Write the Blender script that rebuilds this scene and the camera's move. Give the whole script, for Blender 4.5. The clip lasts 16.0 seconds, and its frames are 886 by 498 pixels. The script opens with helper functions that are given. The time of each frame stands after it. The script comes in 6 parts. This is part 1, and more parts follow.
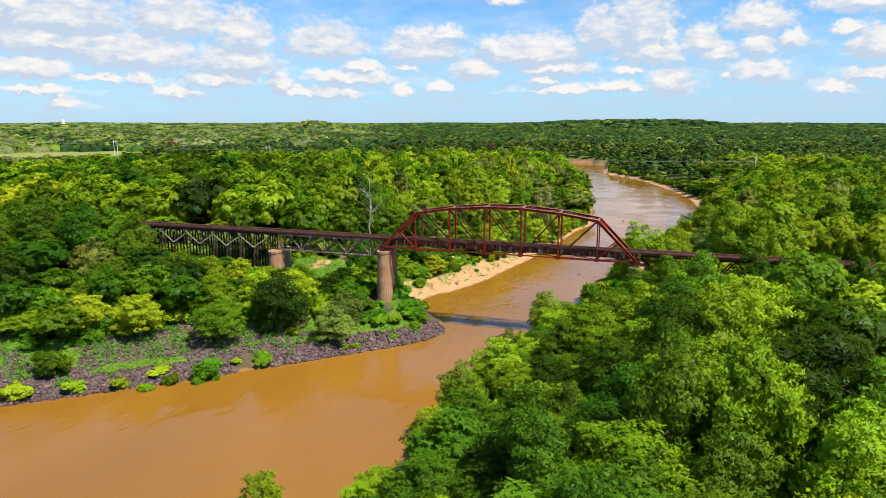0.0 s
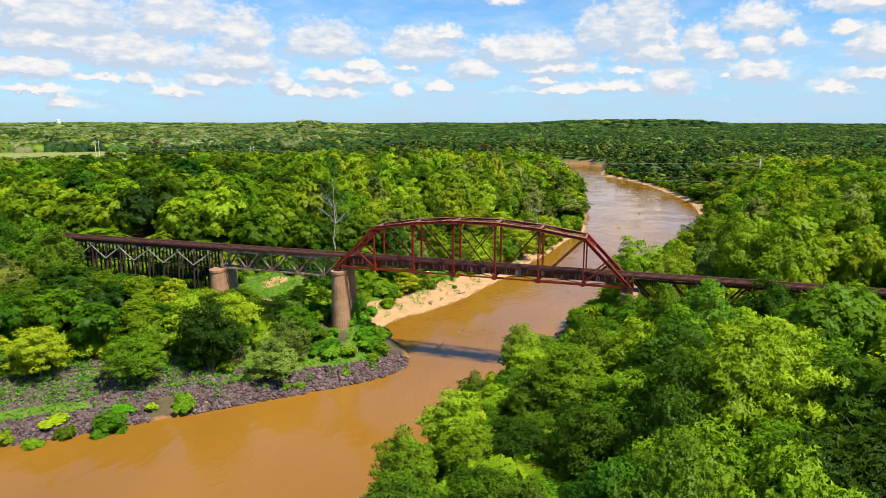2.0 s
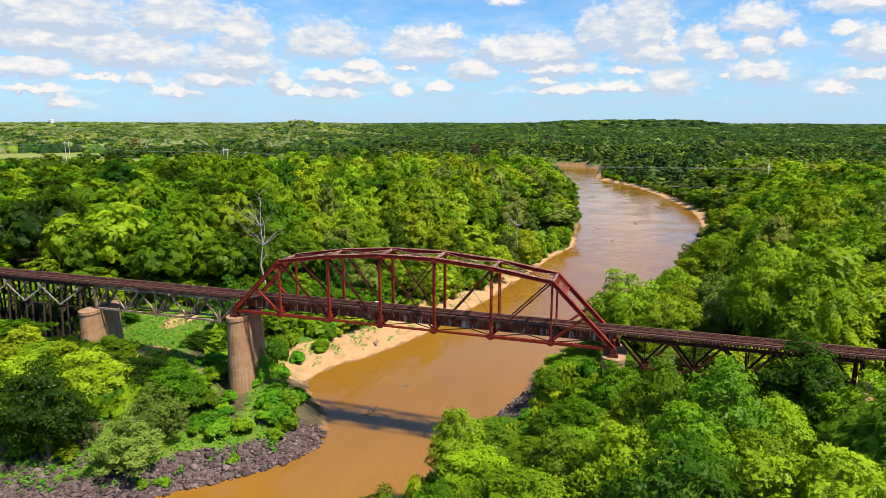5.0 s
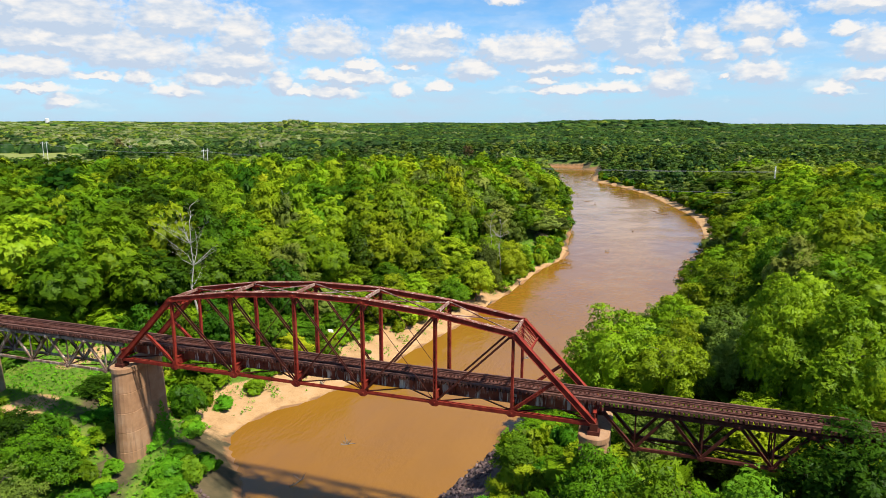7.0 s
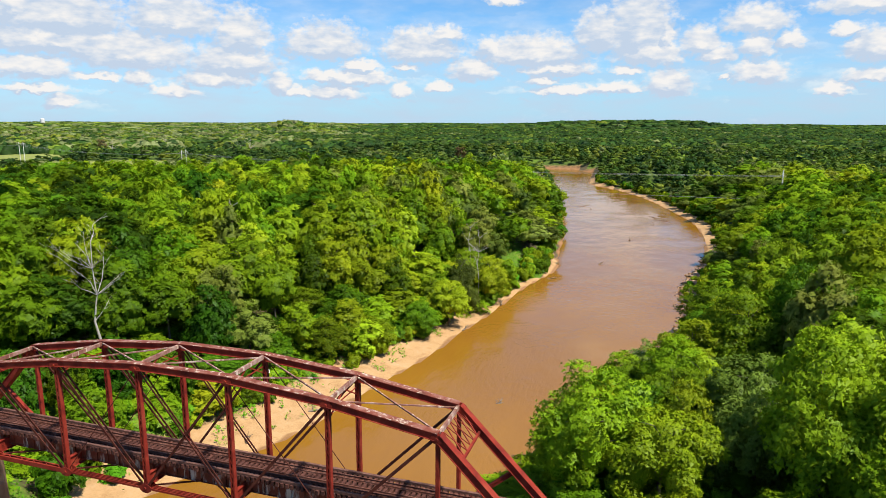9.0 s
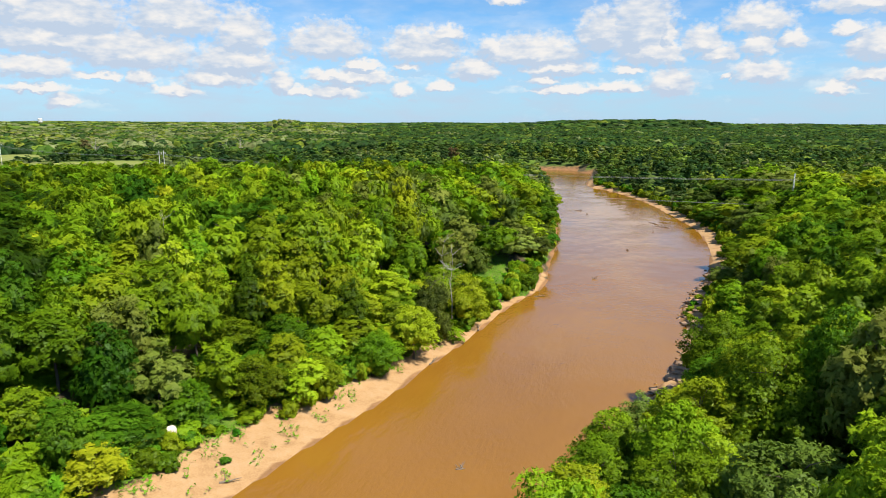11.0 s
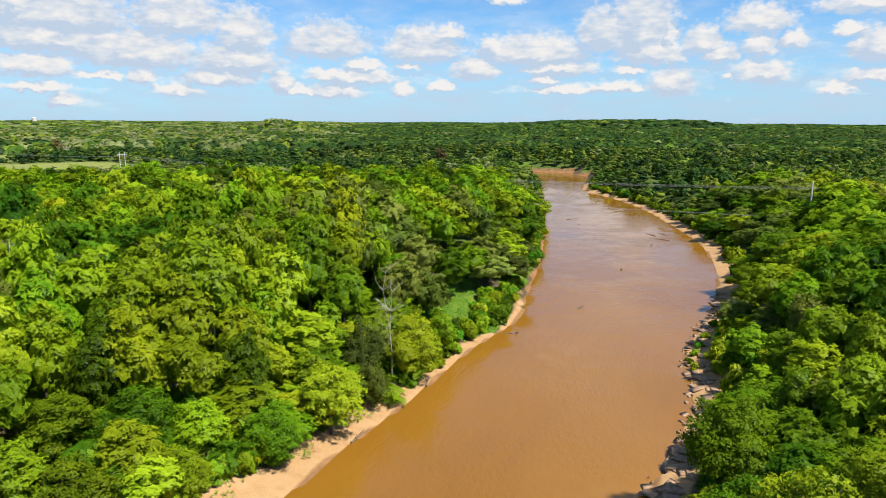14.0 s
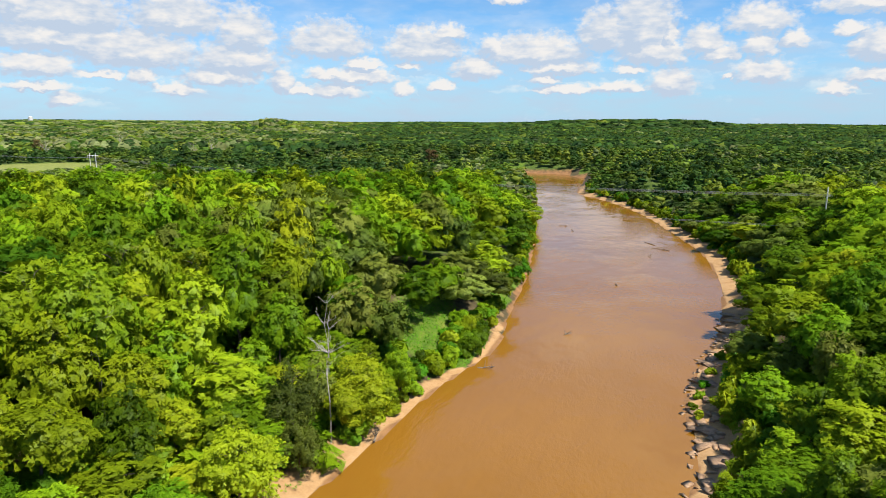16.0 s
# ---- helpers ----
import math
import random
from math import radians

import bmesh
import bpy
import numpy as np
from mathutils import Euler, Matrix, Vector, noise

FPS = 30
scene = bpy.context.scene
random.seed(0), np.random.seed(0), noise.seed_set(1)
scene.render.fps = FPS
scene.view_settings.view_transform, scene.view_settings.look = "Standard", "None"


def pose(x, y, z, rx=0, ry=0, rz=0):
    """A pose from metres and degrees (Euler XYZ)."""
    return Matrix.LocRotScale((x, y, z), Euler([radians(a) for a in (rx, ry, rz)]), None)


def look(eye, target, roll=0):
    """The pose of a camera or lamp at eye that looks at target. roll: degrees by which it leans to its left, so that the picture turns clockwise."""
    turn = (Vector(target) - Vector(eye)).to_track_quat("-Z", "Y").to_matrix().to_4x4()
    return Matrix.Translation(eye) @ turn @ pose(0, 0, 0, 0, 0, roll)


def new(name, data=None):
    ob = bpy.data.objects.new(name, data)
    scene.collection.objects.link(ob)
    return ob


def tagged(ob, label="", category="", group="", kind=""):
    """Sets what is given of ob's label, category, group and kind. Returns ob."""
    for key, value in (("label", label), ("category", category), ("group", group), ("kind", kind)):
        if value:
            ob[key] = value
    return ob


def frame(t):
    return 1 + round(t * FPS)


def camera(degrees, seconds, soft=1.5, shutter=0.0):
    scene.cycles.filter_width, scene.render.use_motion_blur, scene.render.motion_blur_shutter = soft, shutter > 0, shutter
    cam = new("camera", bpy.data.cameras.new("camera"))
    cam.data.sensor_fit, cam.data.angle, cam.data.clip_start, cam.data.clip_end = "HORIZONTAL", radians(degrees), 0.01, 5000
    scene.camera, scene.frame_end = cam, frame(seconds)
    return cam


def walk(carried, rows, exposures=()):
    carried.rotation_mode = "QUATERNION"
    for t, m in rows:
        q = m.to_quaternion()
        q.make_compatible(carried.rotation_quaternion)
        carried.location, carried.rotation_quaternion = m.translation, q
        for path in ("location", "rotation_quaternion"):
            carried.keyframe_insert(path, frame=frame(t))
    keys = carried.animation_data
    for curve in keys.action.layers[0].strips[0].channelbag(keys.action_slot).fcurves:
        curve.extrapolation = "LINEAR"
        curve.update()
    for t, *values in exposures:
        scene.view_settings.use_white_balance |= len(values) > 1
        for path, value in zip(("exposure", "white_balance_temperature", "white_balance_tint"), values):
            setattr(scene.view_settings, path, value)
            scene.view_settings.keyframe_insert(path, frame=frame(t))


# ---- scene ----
# ---- camera ----
cam = camera(67.57, 16.0, soft=0.75)
PATH = [
    (0.0, 56.414, -130.876, 43.912, 79.029, -0.019, 18.041),
    (0.5, 56.477, -125.712, 43.905, 79.039, -0.039, 18.031),
    (1.0, 56.541, -120.512, 43.898, 79.029, -0.039, 18.021),
    (1.5, 56.605, -115.312, 43.891, 79.029, -0.059, 18.021),
    (2.0, 56.669, -110.059, 43.884, 79.029, -0.079, 18.011),
    (2.5, 56.734, -104.771, 43.877, 79.039, -0.089, 18.001),
    (3.0, 56.799, -99.482, 43.870, 79.049, -0.099, 18.001),
    (3.5, 56.863, -94.265, 43.863, 79.039, -0.089, 18.021),
    (4.0, 56.927, -89.048, 43.855, 79.049, -0.089, 18.001),
    (6.5, 57.250, -62.640, 43.819, 79.029, -0.199, 17.971),
    (7.0, 57.315, -57.369, 43.812, 79.029, -0.209, 17.961),
    (7.5, 57.379, -52.116, 43.805, 79.029, -0.219, 17.951),
    (8.0, 57.443, -46.846, 43.798, 79.029, -0.219, 17.961),
    (8.5, 57.509, -41.521, 43.791, 79.039, -0.229, 17.951),
    (9.0, 57.574, -36.197, 43.783, 79.059, -0.219, 17.951),
    (11.5, 57.903, -9.291, 43.747, 79.009, -0.219, 18.091),
    (12.0, 57.969, -3.967, 43.739, 79.009, -0.229, 18.101),
    (12.5, 58.034, 1.339, 43.732, 79.009, -0.229, 18.121),
    (13.0, 58.099, 6.646, 43.725, 78.989, -0.259, 18.121),
    (13.5, 58.162, 11.810, 43.718, 78.969, -0.269, 18.131),
    (14.0, 58.227, 17.134, 43.710, 78.989, -0.299, 18.131),
    (14.5, 58.292, 22.476, 43.703, 78.999, -0.309, 18.151),
    (15.0, 58.357, 27.711, 43.696, 78.979, -0.349, 18.161),
    (15.5, 58.420, 32.911, 43.689, 78.949, -0.369, 18.161),
    (16.0, 58.484, 38.075, 43.682, 78.959, -0.339, 18.171),
]
walk(cam, [(t, pose(x, y, z, rx, ry, rz)) for t, x, y, z, rx, ry, rz in PATH], exposures=[(0.0, 0.74), (6.0, 0.73), (12.0, 0.67), (16.0, 0.66)])

# ---- sky, sun ----
SUN_ELEVATION, SUN_AZIMUTH = radians(58), radians(108)   # azimuth clockwise from +y


def build_world():
    world = bpy.data.worlds.new("daylight")
    scene.world = world
    world.use_nodes = True
    nt = world.node_tree
    nt.nodes.clear()
    N, L = nt.nodes.new, nt.links.new

    def vmath(op, a, b=None):
        n = N("ShaderNodeVectorMath")
        n.operation = op
        for k, v in enumerate((a, b)):
            if v is None:
                continue
            if isinstance(v, tuple):
                n.inputs[k].default_value = v
            else:
                L(v, n.inputs[k])
        return n.outputs["Value"] if op == "LENGTH" else n.outputs["Vector"]

    def math_(op, a, b=0.0, c=0.0, clamp=False):
        n = N("ShaderNodeMath")
        n.operation, n.use_clamp = op, clamp
        for k, v in enumerate((a, b, c)):
            if isinstance(v, (int, float)):
                n.inputs[k].default_value = v
            else:
                L(v, n.inputs[k])
        return n.outputs[0]

    sky = N("ShaderNodeTexSky")
    sky.sky_type, sky.sun_disc = "NISHITA", False
    sky.sun_elevation, sky.sun_rotation = SUN_ELEVATION, SUN_AZIMUTH
    sky.air_density, sky.dust_density, sky.ozone_density, sky.altitude = 1.0, 0.05, 4.0, 1200.0
    coord = N("ShaderNodeTexCoord").outputs["Generated"]
    sep = N("ShaderNodeSeparateXYZ")
    L(coord, sep.inputs[0])
    x, y, z = sep.outputs
    # direction as degrees: azimuth to the left of +y, elevation
    azimuth = math_("MULTIPLY", math_("ARCTAN2", math_("MULTIPLY", x, -1.0), y), 57.2958)
    elevation = math_("MULTIPLY", math_("ARCSINE", z), 57.2958)
    comb = N("ShaderNodeCombineXYZ")
    L(azimuth, comb.inputs[0]), L(elevation, comb.inputs[1])
    place = comb.outputs[0]

    def fbm(vec, scale, detail, rough, offset):
        n = N("ShaderNodeTexNoise")
        n.inputs["Scale"].default_value, n.inputs["Detail"].default_value, n.inputs["Roughness"].default_value = scale, detail, rough
        L(vmath("ADD", vec, (offset, offset * 0.7, 3.1)), n.inputs["Vector"])
        return n.outputs

    # billows push the outlines about
    push = fbm(vmath("MULTIPLY", place, (1.0, 1.5, 1.0)), 0.9, 3.0, 0.55, 11.0)
    billow = vmath("MULTIPLY", vmath("SUBTRACT", push["Color"], (0.5, 0.5, 0.5)), (1.7, 1.1, 0.0))
    p = vmath("ADD", place, billow)

    cumulus = [
        [(47.1, 6.7, 4.3, 2.3), (49.8, 7.3, 1.3, 1.5), (47.6, 5.2, 4.6, 1.6), (42.5, 4.4, 4.3, 2.0), (48.9, 3.3, 2.4, 1.1), (39.1, 7.0, 3.3, 2.0), (34.2, 5.9, 1.9, 2.2), (34.9, 4.0, 3.2, 1.7), (36.3, 2.9, 2.6, 1.1), (31.5, 2.5, 0.9, 1.3), (27.7, 5.5, 3.0, 1.8), (25.2, 3.2, 2.8, 0.9), (27.6, 3.4, 1.8, 0.6), (27.1, 2.0, 2.1, 0.9)],
        [(19.8, 5.3, 2.9, 1.8), (17.7, 6.7, 1.5, 0.8), (21.6, 2.2, 0.7, 0.8), (18.4, 2.6, 1.0, 0.6), (15.4, 3.7, 1.8, 1.3), (10.7, 5.0, 4.1, 1.6), (8.5, 4.0, 2.8, 0.8), (14.2, 5.5, 0.9, 1.0), (5.2, 6.3, 1.7, 2.1), (2.1, 6.2, 2.4, 3.4), (1.2, 4.9, 2.5, 1.3), (0.1, 6.3, 0.6, 1.5), (-0.4, 2.5, 1.6, 1.5)],
        [(-2.5, 5.6, 1.3, 1.3), (-3.8, 4.8, 1.2, 0.9), (-6.4, 7.0, 2.1, 1.3), (-6.9, 3.3, 1.8, 1.2), (-6.6, 5.2, 1.2, 1.1), (-11.9, 2.2, 1.1, 0.6), (-12.4, 6.3, 0.8, 0.6), (-14.2, 4.8, 1.7, 1.5), (-14.1, 3.0, 1.7, 0.7), (-13.2, 7.9, 2.7, 1.0), (41.8, 2.8, 0.9, 0.9), (39.5, 2.0, 1.6, 0.7), (47.3, 1.0, 0.9, 0.8)],
        [(49.0, 2.0, 2.1, 0.5), (7.8, 2.3, 2.8, 0.5), (3.9, 2.5, 2.2, 0.5), (9.7, 3.1, 1.2, 0.6), (2.9, 3.9, 1.1, 0.5), (13.1, 9.4, 1.2, 0.6), (-8.8, 5.6, 0.8, 0.9), (29.9, 2.1, 1.4, 0.5), (24.8, 4.3, 1.4, 0.5), (21.2, 4.2, 1.0, 0.4), (-4.6, 3.3, 0.4, 0.4), (44.9, 3.0, 1.5, 0.4)],
    ]
    dense, under = None, None
    for az, el, half, high in (c for bank in cumulus for c in bank):
        q = vmath("MULTIPLY", vmath("SUBTRACT", p, (az, el + 0.12 * high, 0.0)), (1 / (1.3 * half), 1 / (1.3 * high), 0.0))
        q = vmath("MAXIMUM", q, vmath("MULTIPLY", q, (1.0, -2.4, 1.0)))       # flat base
        d = math_("SUBTRACT", 1.0, vmath("LENGTH", q))
        dense = d if dense is None else math_("MAXIMUM", dense, d)
        # the same puff a little towards the light: less of it there means a sunlit edge
        q = vmath("MULTIPLY", vmath("SUBTRACT", p, (az + 0.15, el + 0.12 * high - 0.42, 0.0)), (1 / (1.3 * half), 1 / (1.3 * high), 0.0))
        q = vmath("MAXIMUM", q, vmath("MULTIPLY", q, (1.0, -2.4, 1.0)))
        d = math_("SUBTRACT", 1.0, vmath("LENGTH", q))
        under = d if under is None else math_("MAXIMUM", under, d)
    # scattered clouds over the rest of the sky, on a layer overhead
    flat = N("ShaderNodeCombineXYZ")
    up = math_("MAXIMUM", z, 0.03)
    L(math_("DIVIDE", x, up), flat.inputs[0]), L(math_("DIVIDE", y, up), flat.inputs[1])
    layer = fbm(flat.outputs[0], 0.9, 4.0, 0.55, 4.0)["Fac"]
    high_up = math_("MULTIPLY", math_("SUBTRACT", elevation, 10.0), 0.12, clamp=True)
    scattered = math_("MULTIPLY", math_("ADD", math_("MULTIPLY", math_("SUBTRACT", layer, 0.60), 3.0), 0.6), high_up)
    thin = math_("MULTIPLY", math_("SUBTRACT", fbm(vmath("MULTIPLY", place, (0.35, 1.2, 1.0)), 0.7, 3.0, 0.55, 2.0)["Fac"], 0.32), 2.2)
    fine = fbm(vmath("MULTIPLY", place, (1.0, 1.3, 1.0)), 2.0, 2.0, 0.55, 5.0)["Fac"]
    ragged = math_("MULTIPLY", math_("SUBTRACT", fine, 0.5), 0.75)
    body = math_("ADD", math_("MAXIMUM", dense, math_("SUBTRACT", scattered, 0.6)), ragged)
    mask = N("ShaderNodeMapRange")
    mask.interpolation_type = "SMOOTHSTEP"
    L(body, mask.inputs[0])
    mask.inputs[1].default_value, mask.inputs[2].default_value = -0.26, 0.40
    veil = math_("MULTIPLY", math_("MAXIMUM", thin, 0.0), math_("MULTIPLY", math_("SUBTRACT", 14.0, elevation), 0.1, clamp=True), clamp=True)
    low_haze = math_("MULTIPLY", math_("SUBTRACT", 8.0, elevation), 0.10, clamp=True)
    cover = math_("MAXIMUM", mask.outputs[0], math_("MULTIPLY", veil, 0.7))
    # small broken puffs low over the horizon
    puffs = math_("MULTIPLY", math_("SUBTRACT", fbm(vmath("MULTIPLY", place, (0.75, 1.7, 1.0)), 1.0, 3.0, 0.6, 17.0)["Fac"], 0.52), 4.5, clamp=True)
    low_band = math_("MULTIPLY", math_("MULTIPLY", math_("SUBTRACT", elevation, 0.6), 0.9, clamp=True), math_("MULTIPLY", math_("SUBTRACT", 5.5, elevation), 0.5, clamp=True))
    cover = math_("MAXIMUM", cover, math_("MULTIPLY", math_("MULTIPLY", puffs, low_band), 0.75))
    above = math_("GREATER_THAN", z, -0.02)
    cover = math_("MULTIPLY", cover, above, clamp=True)
    # grey where thick and low in the puff, white at the edges that the sun reaches
    soft = fbm(vmath("MULTIPLY", place, (0.7, 1.6, 1.0)), 1.1, 3.0, 0.5, 8.0)["Fac"]
    tone = N("ShaderNodeValToRGB")
    lit = math_("MULTIPLY", math_("SUBTRACT", dense, under), 1.5)
    L(math_("ADD", math_("ADD", math_("MULTIPLY", math_("SUBTRACT", soft, 0.5), 1.9), 0.20), lit), tone.inputs[0])
    tone.color_ramp.elements[0].position, tone.color_ramp.elements[0].color = 0.0, (0.62, 0.74, 0.91, 1)
    tone.color_ramp.elements[1].position, tone.color_ramp.elements[1].color = 0.72, (1.03, 1.01, 0.99, 1)
    blue = N("ShaderNodeBackground")
    tint = N("ShaderNodeMix")
    tint.data_type, tint.blend_type = "RGBA", "MULTIPLY"
    tint.inputs[0].default_value = 1.0
    L(sky.outputs[0], tint.inputs[6])
    tint.inputs[7].default_value = (0.74, 1.09, 1.27, 1)
    L(tint.outputs[2], blue.inputs[0])
    blue.inputs[1].default_value = 0.078
    white = N("ShaderNodeBackground")
    L(tone.outputs[0], white.inputs[0])
    white.inputs[1].default_value = 0.55
    mix = N("ShaderNodeMixShader")
    haze = N("ShaderNodeBackground")
    haze.inputs[0].default_value, haze.inputs[1].default_value = (0.43, 0.66, 0.92, 1), 0.57
    clear = N("ShaderNodeMixShader")
    L(low_haze, clear.inputs[0]), L(blue.outputs[0], clear.inputs[1]), L(haze.outputs[0], clear.inputs[2])
    L(cover, mix.inputs[0]), L(clear.outputs[0], mix.inputs[1]), L(white.outputs[0], mix.inputs[2])
    L(mix.outputs[0], N("ShaderNodeOutputWorld").inputs[0])


build_world()
sun_data = bpy.data.lights.new("sun", "SUN")
sun_data.energy, sun_data.angle, sun_data.color = 5.0, radians(2.5), (1.0, 0.93, 0.80)
sun = new("sun", sun_data)
sun_way = Vector((math.sin(SUN_AZIMUTH) * math.cos(SUN_ELEVATION), math.cos(SUN_AZIMUTH) * math.cos(SUN_ELEVATION), math.sin(SUN_ELEVATION)))
sun.matrix_world = look(sun_way * 300, (0, 0, 0))


# ---- materials ----
def material(name):
    m = bpy.data.materials.new(name)
    m.use_nodes = True
    nt = m.node_tree
    nt.nodes.clear()
    out = nt.nodes.new("ShaderNodeOutputMaterial")
    return m, nt, out


def node(nt, kind, values=(), **settings):
    """A node with its inputs set or linked by name; settings are its properties."""
    n = nt.nodes.new(kind)
    for key, value in settings.items():
        setattr(n, key, value)
    for key, value in dict(values).items():
        if isinstance(value, bpy.types.NodeSocket):
            nt.links.new(value, n.inputs[key])
        else:
            n.inputs[key].default_value = value
    return n


def ramp(nt, fac, stops):
    n = nt.nodes.new("ShaderNodeValToRGB")
    nt.links.new(fac, n.inputs[0])
    while len(n.color_ramp.elements) < len(stops):
        n.color_ramp.elements.new(0.5)
    for e, (pos, col) in zip(n.color_ramp.elements, stops):
        e.position, e.color = pos, (*col, 1)
    return n.outputs[0]


def noise_of(nt, scale, detail=4.0, rough=0.55, stretch=(1, 1, 1), space="Object"):
    co = nt.nodes.new("ShaderNodeTexCoord").outputs[space]
    mp = node(nt, "ShaderNodeMapping", {"Vector": co, "Scale": stretch})
    return node(nt, "ShaderNodeTexNoise", {"Vector": mp.outputs[0], "Scale": scale, "Detail": detail, "Roughness": rough}).outputs["Fac"]


def world_noise(nt, scale, detail=4.0, rough=0.55, stretch=(1, 1, 1)):
    co = nt.nodes.new("ShaderNodeNewGeometry").outputs["Position"]
    mp = node(nt, "ShaderNodeMapping", {"Vector": co, "Scale": stretch})
    return node(nt, "ShaderNodeTexNoise", {"Vector": mp.outputs[0], "Scale": scale, "Detail": detail, "Roughness": rough}).outputs["Fac"]


def mixed(nt, fac, a, b, blend="MIX"):
    n = nt.nodes.new("ShaderNodeMix")
    n.data_type, n.blend_type = "RGBA", blend
    for sock, v in ((n.inputs[0], fac), (n.inputs[6], a), (n.inputs[7], b)):
        if isinstance(v, bpy.types.NodeSocket):
            nt.links.new(v, sock)
        elif isinstance(v, (int, float)):
            sock.default_value = v
        else:
            sock.default_value = (*v, 1)
    return n.outputs[2]


def calc(nt, op, a, b=0.0, clamp=False):
    n = nt.nodes.new("ShaderNodeMath")
    n.operation, n.use_clamp = op, clamp
    for k, v in enumerate((a, b)):
        if isinstance(v, bpy.types.NodeSocket):
            nt.links.new(v, n.inputs[k])
        else:
            n.inputs[k].default_value = v
    return n.outputs[0]


def bump_of(nt, height, strength, distance):
    return node(nt, "ShaderNodeBump", {"Height": height, "Strength": strength, "Distance": distance}).outputs[0]


def surface(nt, out, color, rough=0.7, metal=0.0, normal=None, specular=0.5):
    b = nt.nodes.new("ShaderNodeBsdfPrincipled")
    for key, v in (("Base Color", color), ("Roughness", rough), ("Metallic", metal), ("Normal", normal), ("Specular IOR Level", specular)):
        if v is None:
            continue
        if isinstance(v, bpy.types.NodeSocket):
            nt.links.new(v, b.inputs[key])
        elif key == "Base Color":
            b.inputs[key].default_value = (*v, 1)
        else:
            b.inputs[key].default_value = v
    nt.links.new(b.outputs[0], out.inputs[0])
    return b


def leaf_material(name, dark, mid, light, gaps=True, fleck=0.26):
    """Leaves: each spray and each crown has its own green; light comes through them. gaps: a spray is many small leaves with air between."""
    m, nt, out = material(name)
    geo = nt.nodes.new("ShaderNodeNewGeometry")
    own = node(nt, "ShaderNodeAttribute", attribute_name="tone").outputs["Fac"]
    per_tree = calc(nt, "FRACT", calc(nt, "ADD", nt.nodes.new("ShaderNodeObjectInfo").outputs["Random"], own))
    other = calc(nt, "FRACT", calc(nt, "MULTIPLY", per_tree, 7.31))
    spray = geo.outputs["Random Per Island"]
    patch = world_noise(nt, 0.3, 2.0)
    # broad random tone, like patches of cloud shade put into the leaf colour
    stand = world_noise(nt, 0.018, 3.0)
    pick = calc(nt, "ADD", calc(nt, "MULTIPLY", spray, fleck), calc(nt, "MULTIPLY", per_tree, 0.74))
    pick = calc(nt, "ADD", pick, calc(nt, "MULTIPLY", calc(nt, "SUBTRACT", calc(nt, "ADD", calc(nt, "MULTIPLY", patch, 0.6), stand), 0.8), 0.8))
    color = ramp(nt, pick, [(0.08, dark), (0.48, mid), (0.95, light)])
    hue = calc(nt, "ADD", 0.487, calc(nt, "MULTIPLY", other, 0.036))
    color = node(nt, "ShaderNodeHueSaturation", {"Hue": hue, "Saturation": 1.0, "Value": calc(nt, "ADD", 0.92, calc(nt, "MULTIPLY", other, 0.32)), "Color": color}).outputs[0]
    leaflet = world_noise(nt, 6.4 if gaps else 0.9, 2.0, 0.6)
    relief = bump_of(nt, leaflet, 0.7, 0.08 if gaps else 0.7)
    diffuse = node(nt, "ShaderNodeBsdfDiffuse", {"Color": color, "Roughness": 0.4, "Normal": relief})
    through_leaf = node(nt, "ShaderNodeBsdfTranslucent", {"Color": mixed(nt, 0.5, color, (0.12, 0.19, 0.006))})
    gloss = node(nt, "ShaderNodeBsdfGlossy", {"Color": (0.9, 1.0, 0.85, 1), "Roughness": 0.45})
    a = node(nt, "ShaderNodeMixShader", {0: 0.20, 1: diffuse.outputs[0], 2: through_leaf.outputs[0]})
    b = node(nt, "ShaderNodeMixShader", {0: 0.006, 1: a.outputs[0], 2: gloss.outputs[0]})
    if gaps:
        air = node(nt, "ShaderNodeBsdfTransparent")
        b = node(nt, "ShaderNodeMixShader", {0: calc(nt, "GREATER_THAN", leaflet, 0.46), 1: air.outputs[0], 2: b.outputs[0]})
    nt.links.new(b.outputs[0], out.inputs[0])
    return m


GREENS = dict(
    deep=((0.012, 0.036, 0.003), (0.042, 0.098, 0.004), (0.115, 0.20, 0.008)),
    mid=((0.032, 0.074, 0.003), (0.108, 0.196, 0.005), (0.245, 0.335, 0.009)),
    yellow=((0.075, 0.13, 0.004), (0.190, 0.275, 0.007), (0.345, 0.41, 0.013)),
    pale=((0.055, 0.085, 0.012), (0.13, 0.175, 0.022), (0.23, 0.27, 0.045)))
# cloud shade and air haze are put into these: darker, bluer, pale ones greyer
FAR_HAZE_GREENS = dict(
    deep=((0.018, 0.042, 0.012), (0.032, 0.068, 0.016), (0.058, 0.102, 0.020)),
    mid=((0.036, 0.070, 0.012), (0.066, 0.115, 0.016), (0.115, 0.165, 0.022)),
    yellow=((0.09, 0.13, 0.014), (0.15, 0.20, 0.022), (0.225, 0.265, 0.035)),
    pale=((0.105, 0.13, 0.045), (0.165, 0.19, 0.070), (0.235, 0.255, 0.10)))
LEAF_DEEP, FAR_SHADE = leaf_material("leaves_deep_green", *GREENS["deep"]), leaf_material("far_leaves_shade_green", *FAR_HAZE_GREENS["deep"], gaps=False)
LEAF_MID, FAR_MID = leaf_material("leaves_green", *GREENS["mid"]), leaf_material("far_leaves_green", *FAR_HAZE_GREENS["mid"], gaps=False)
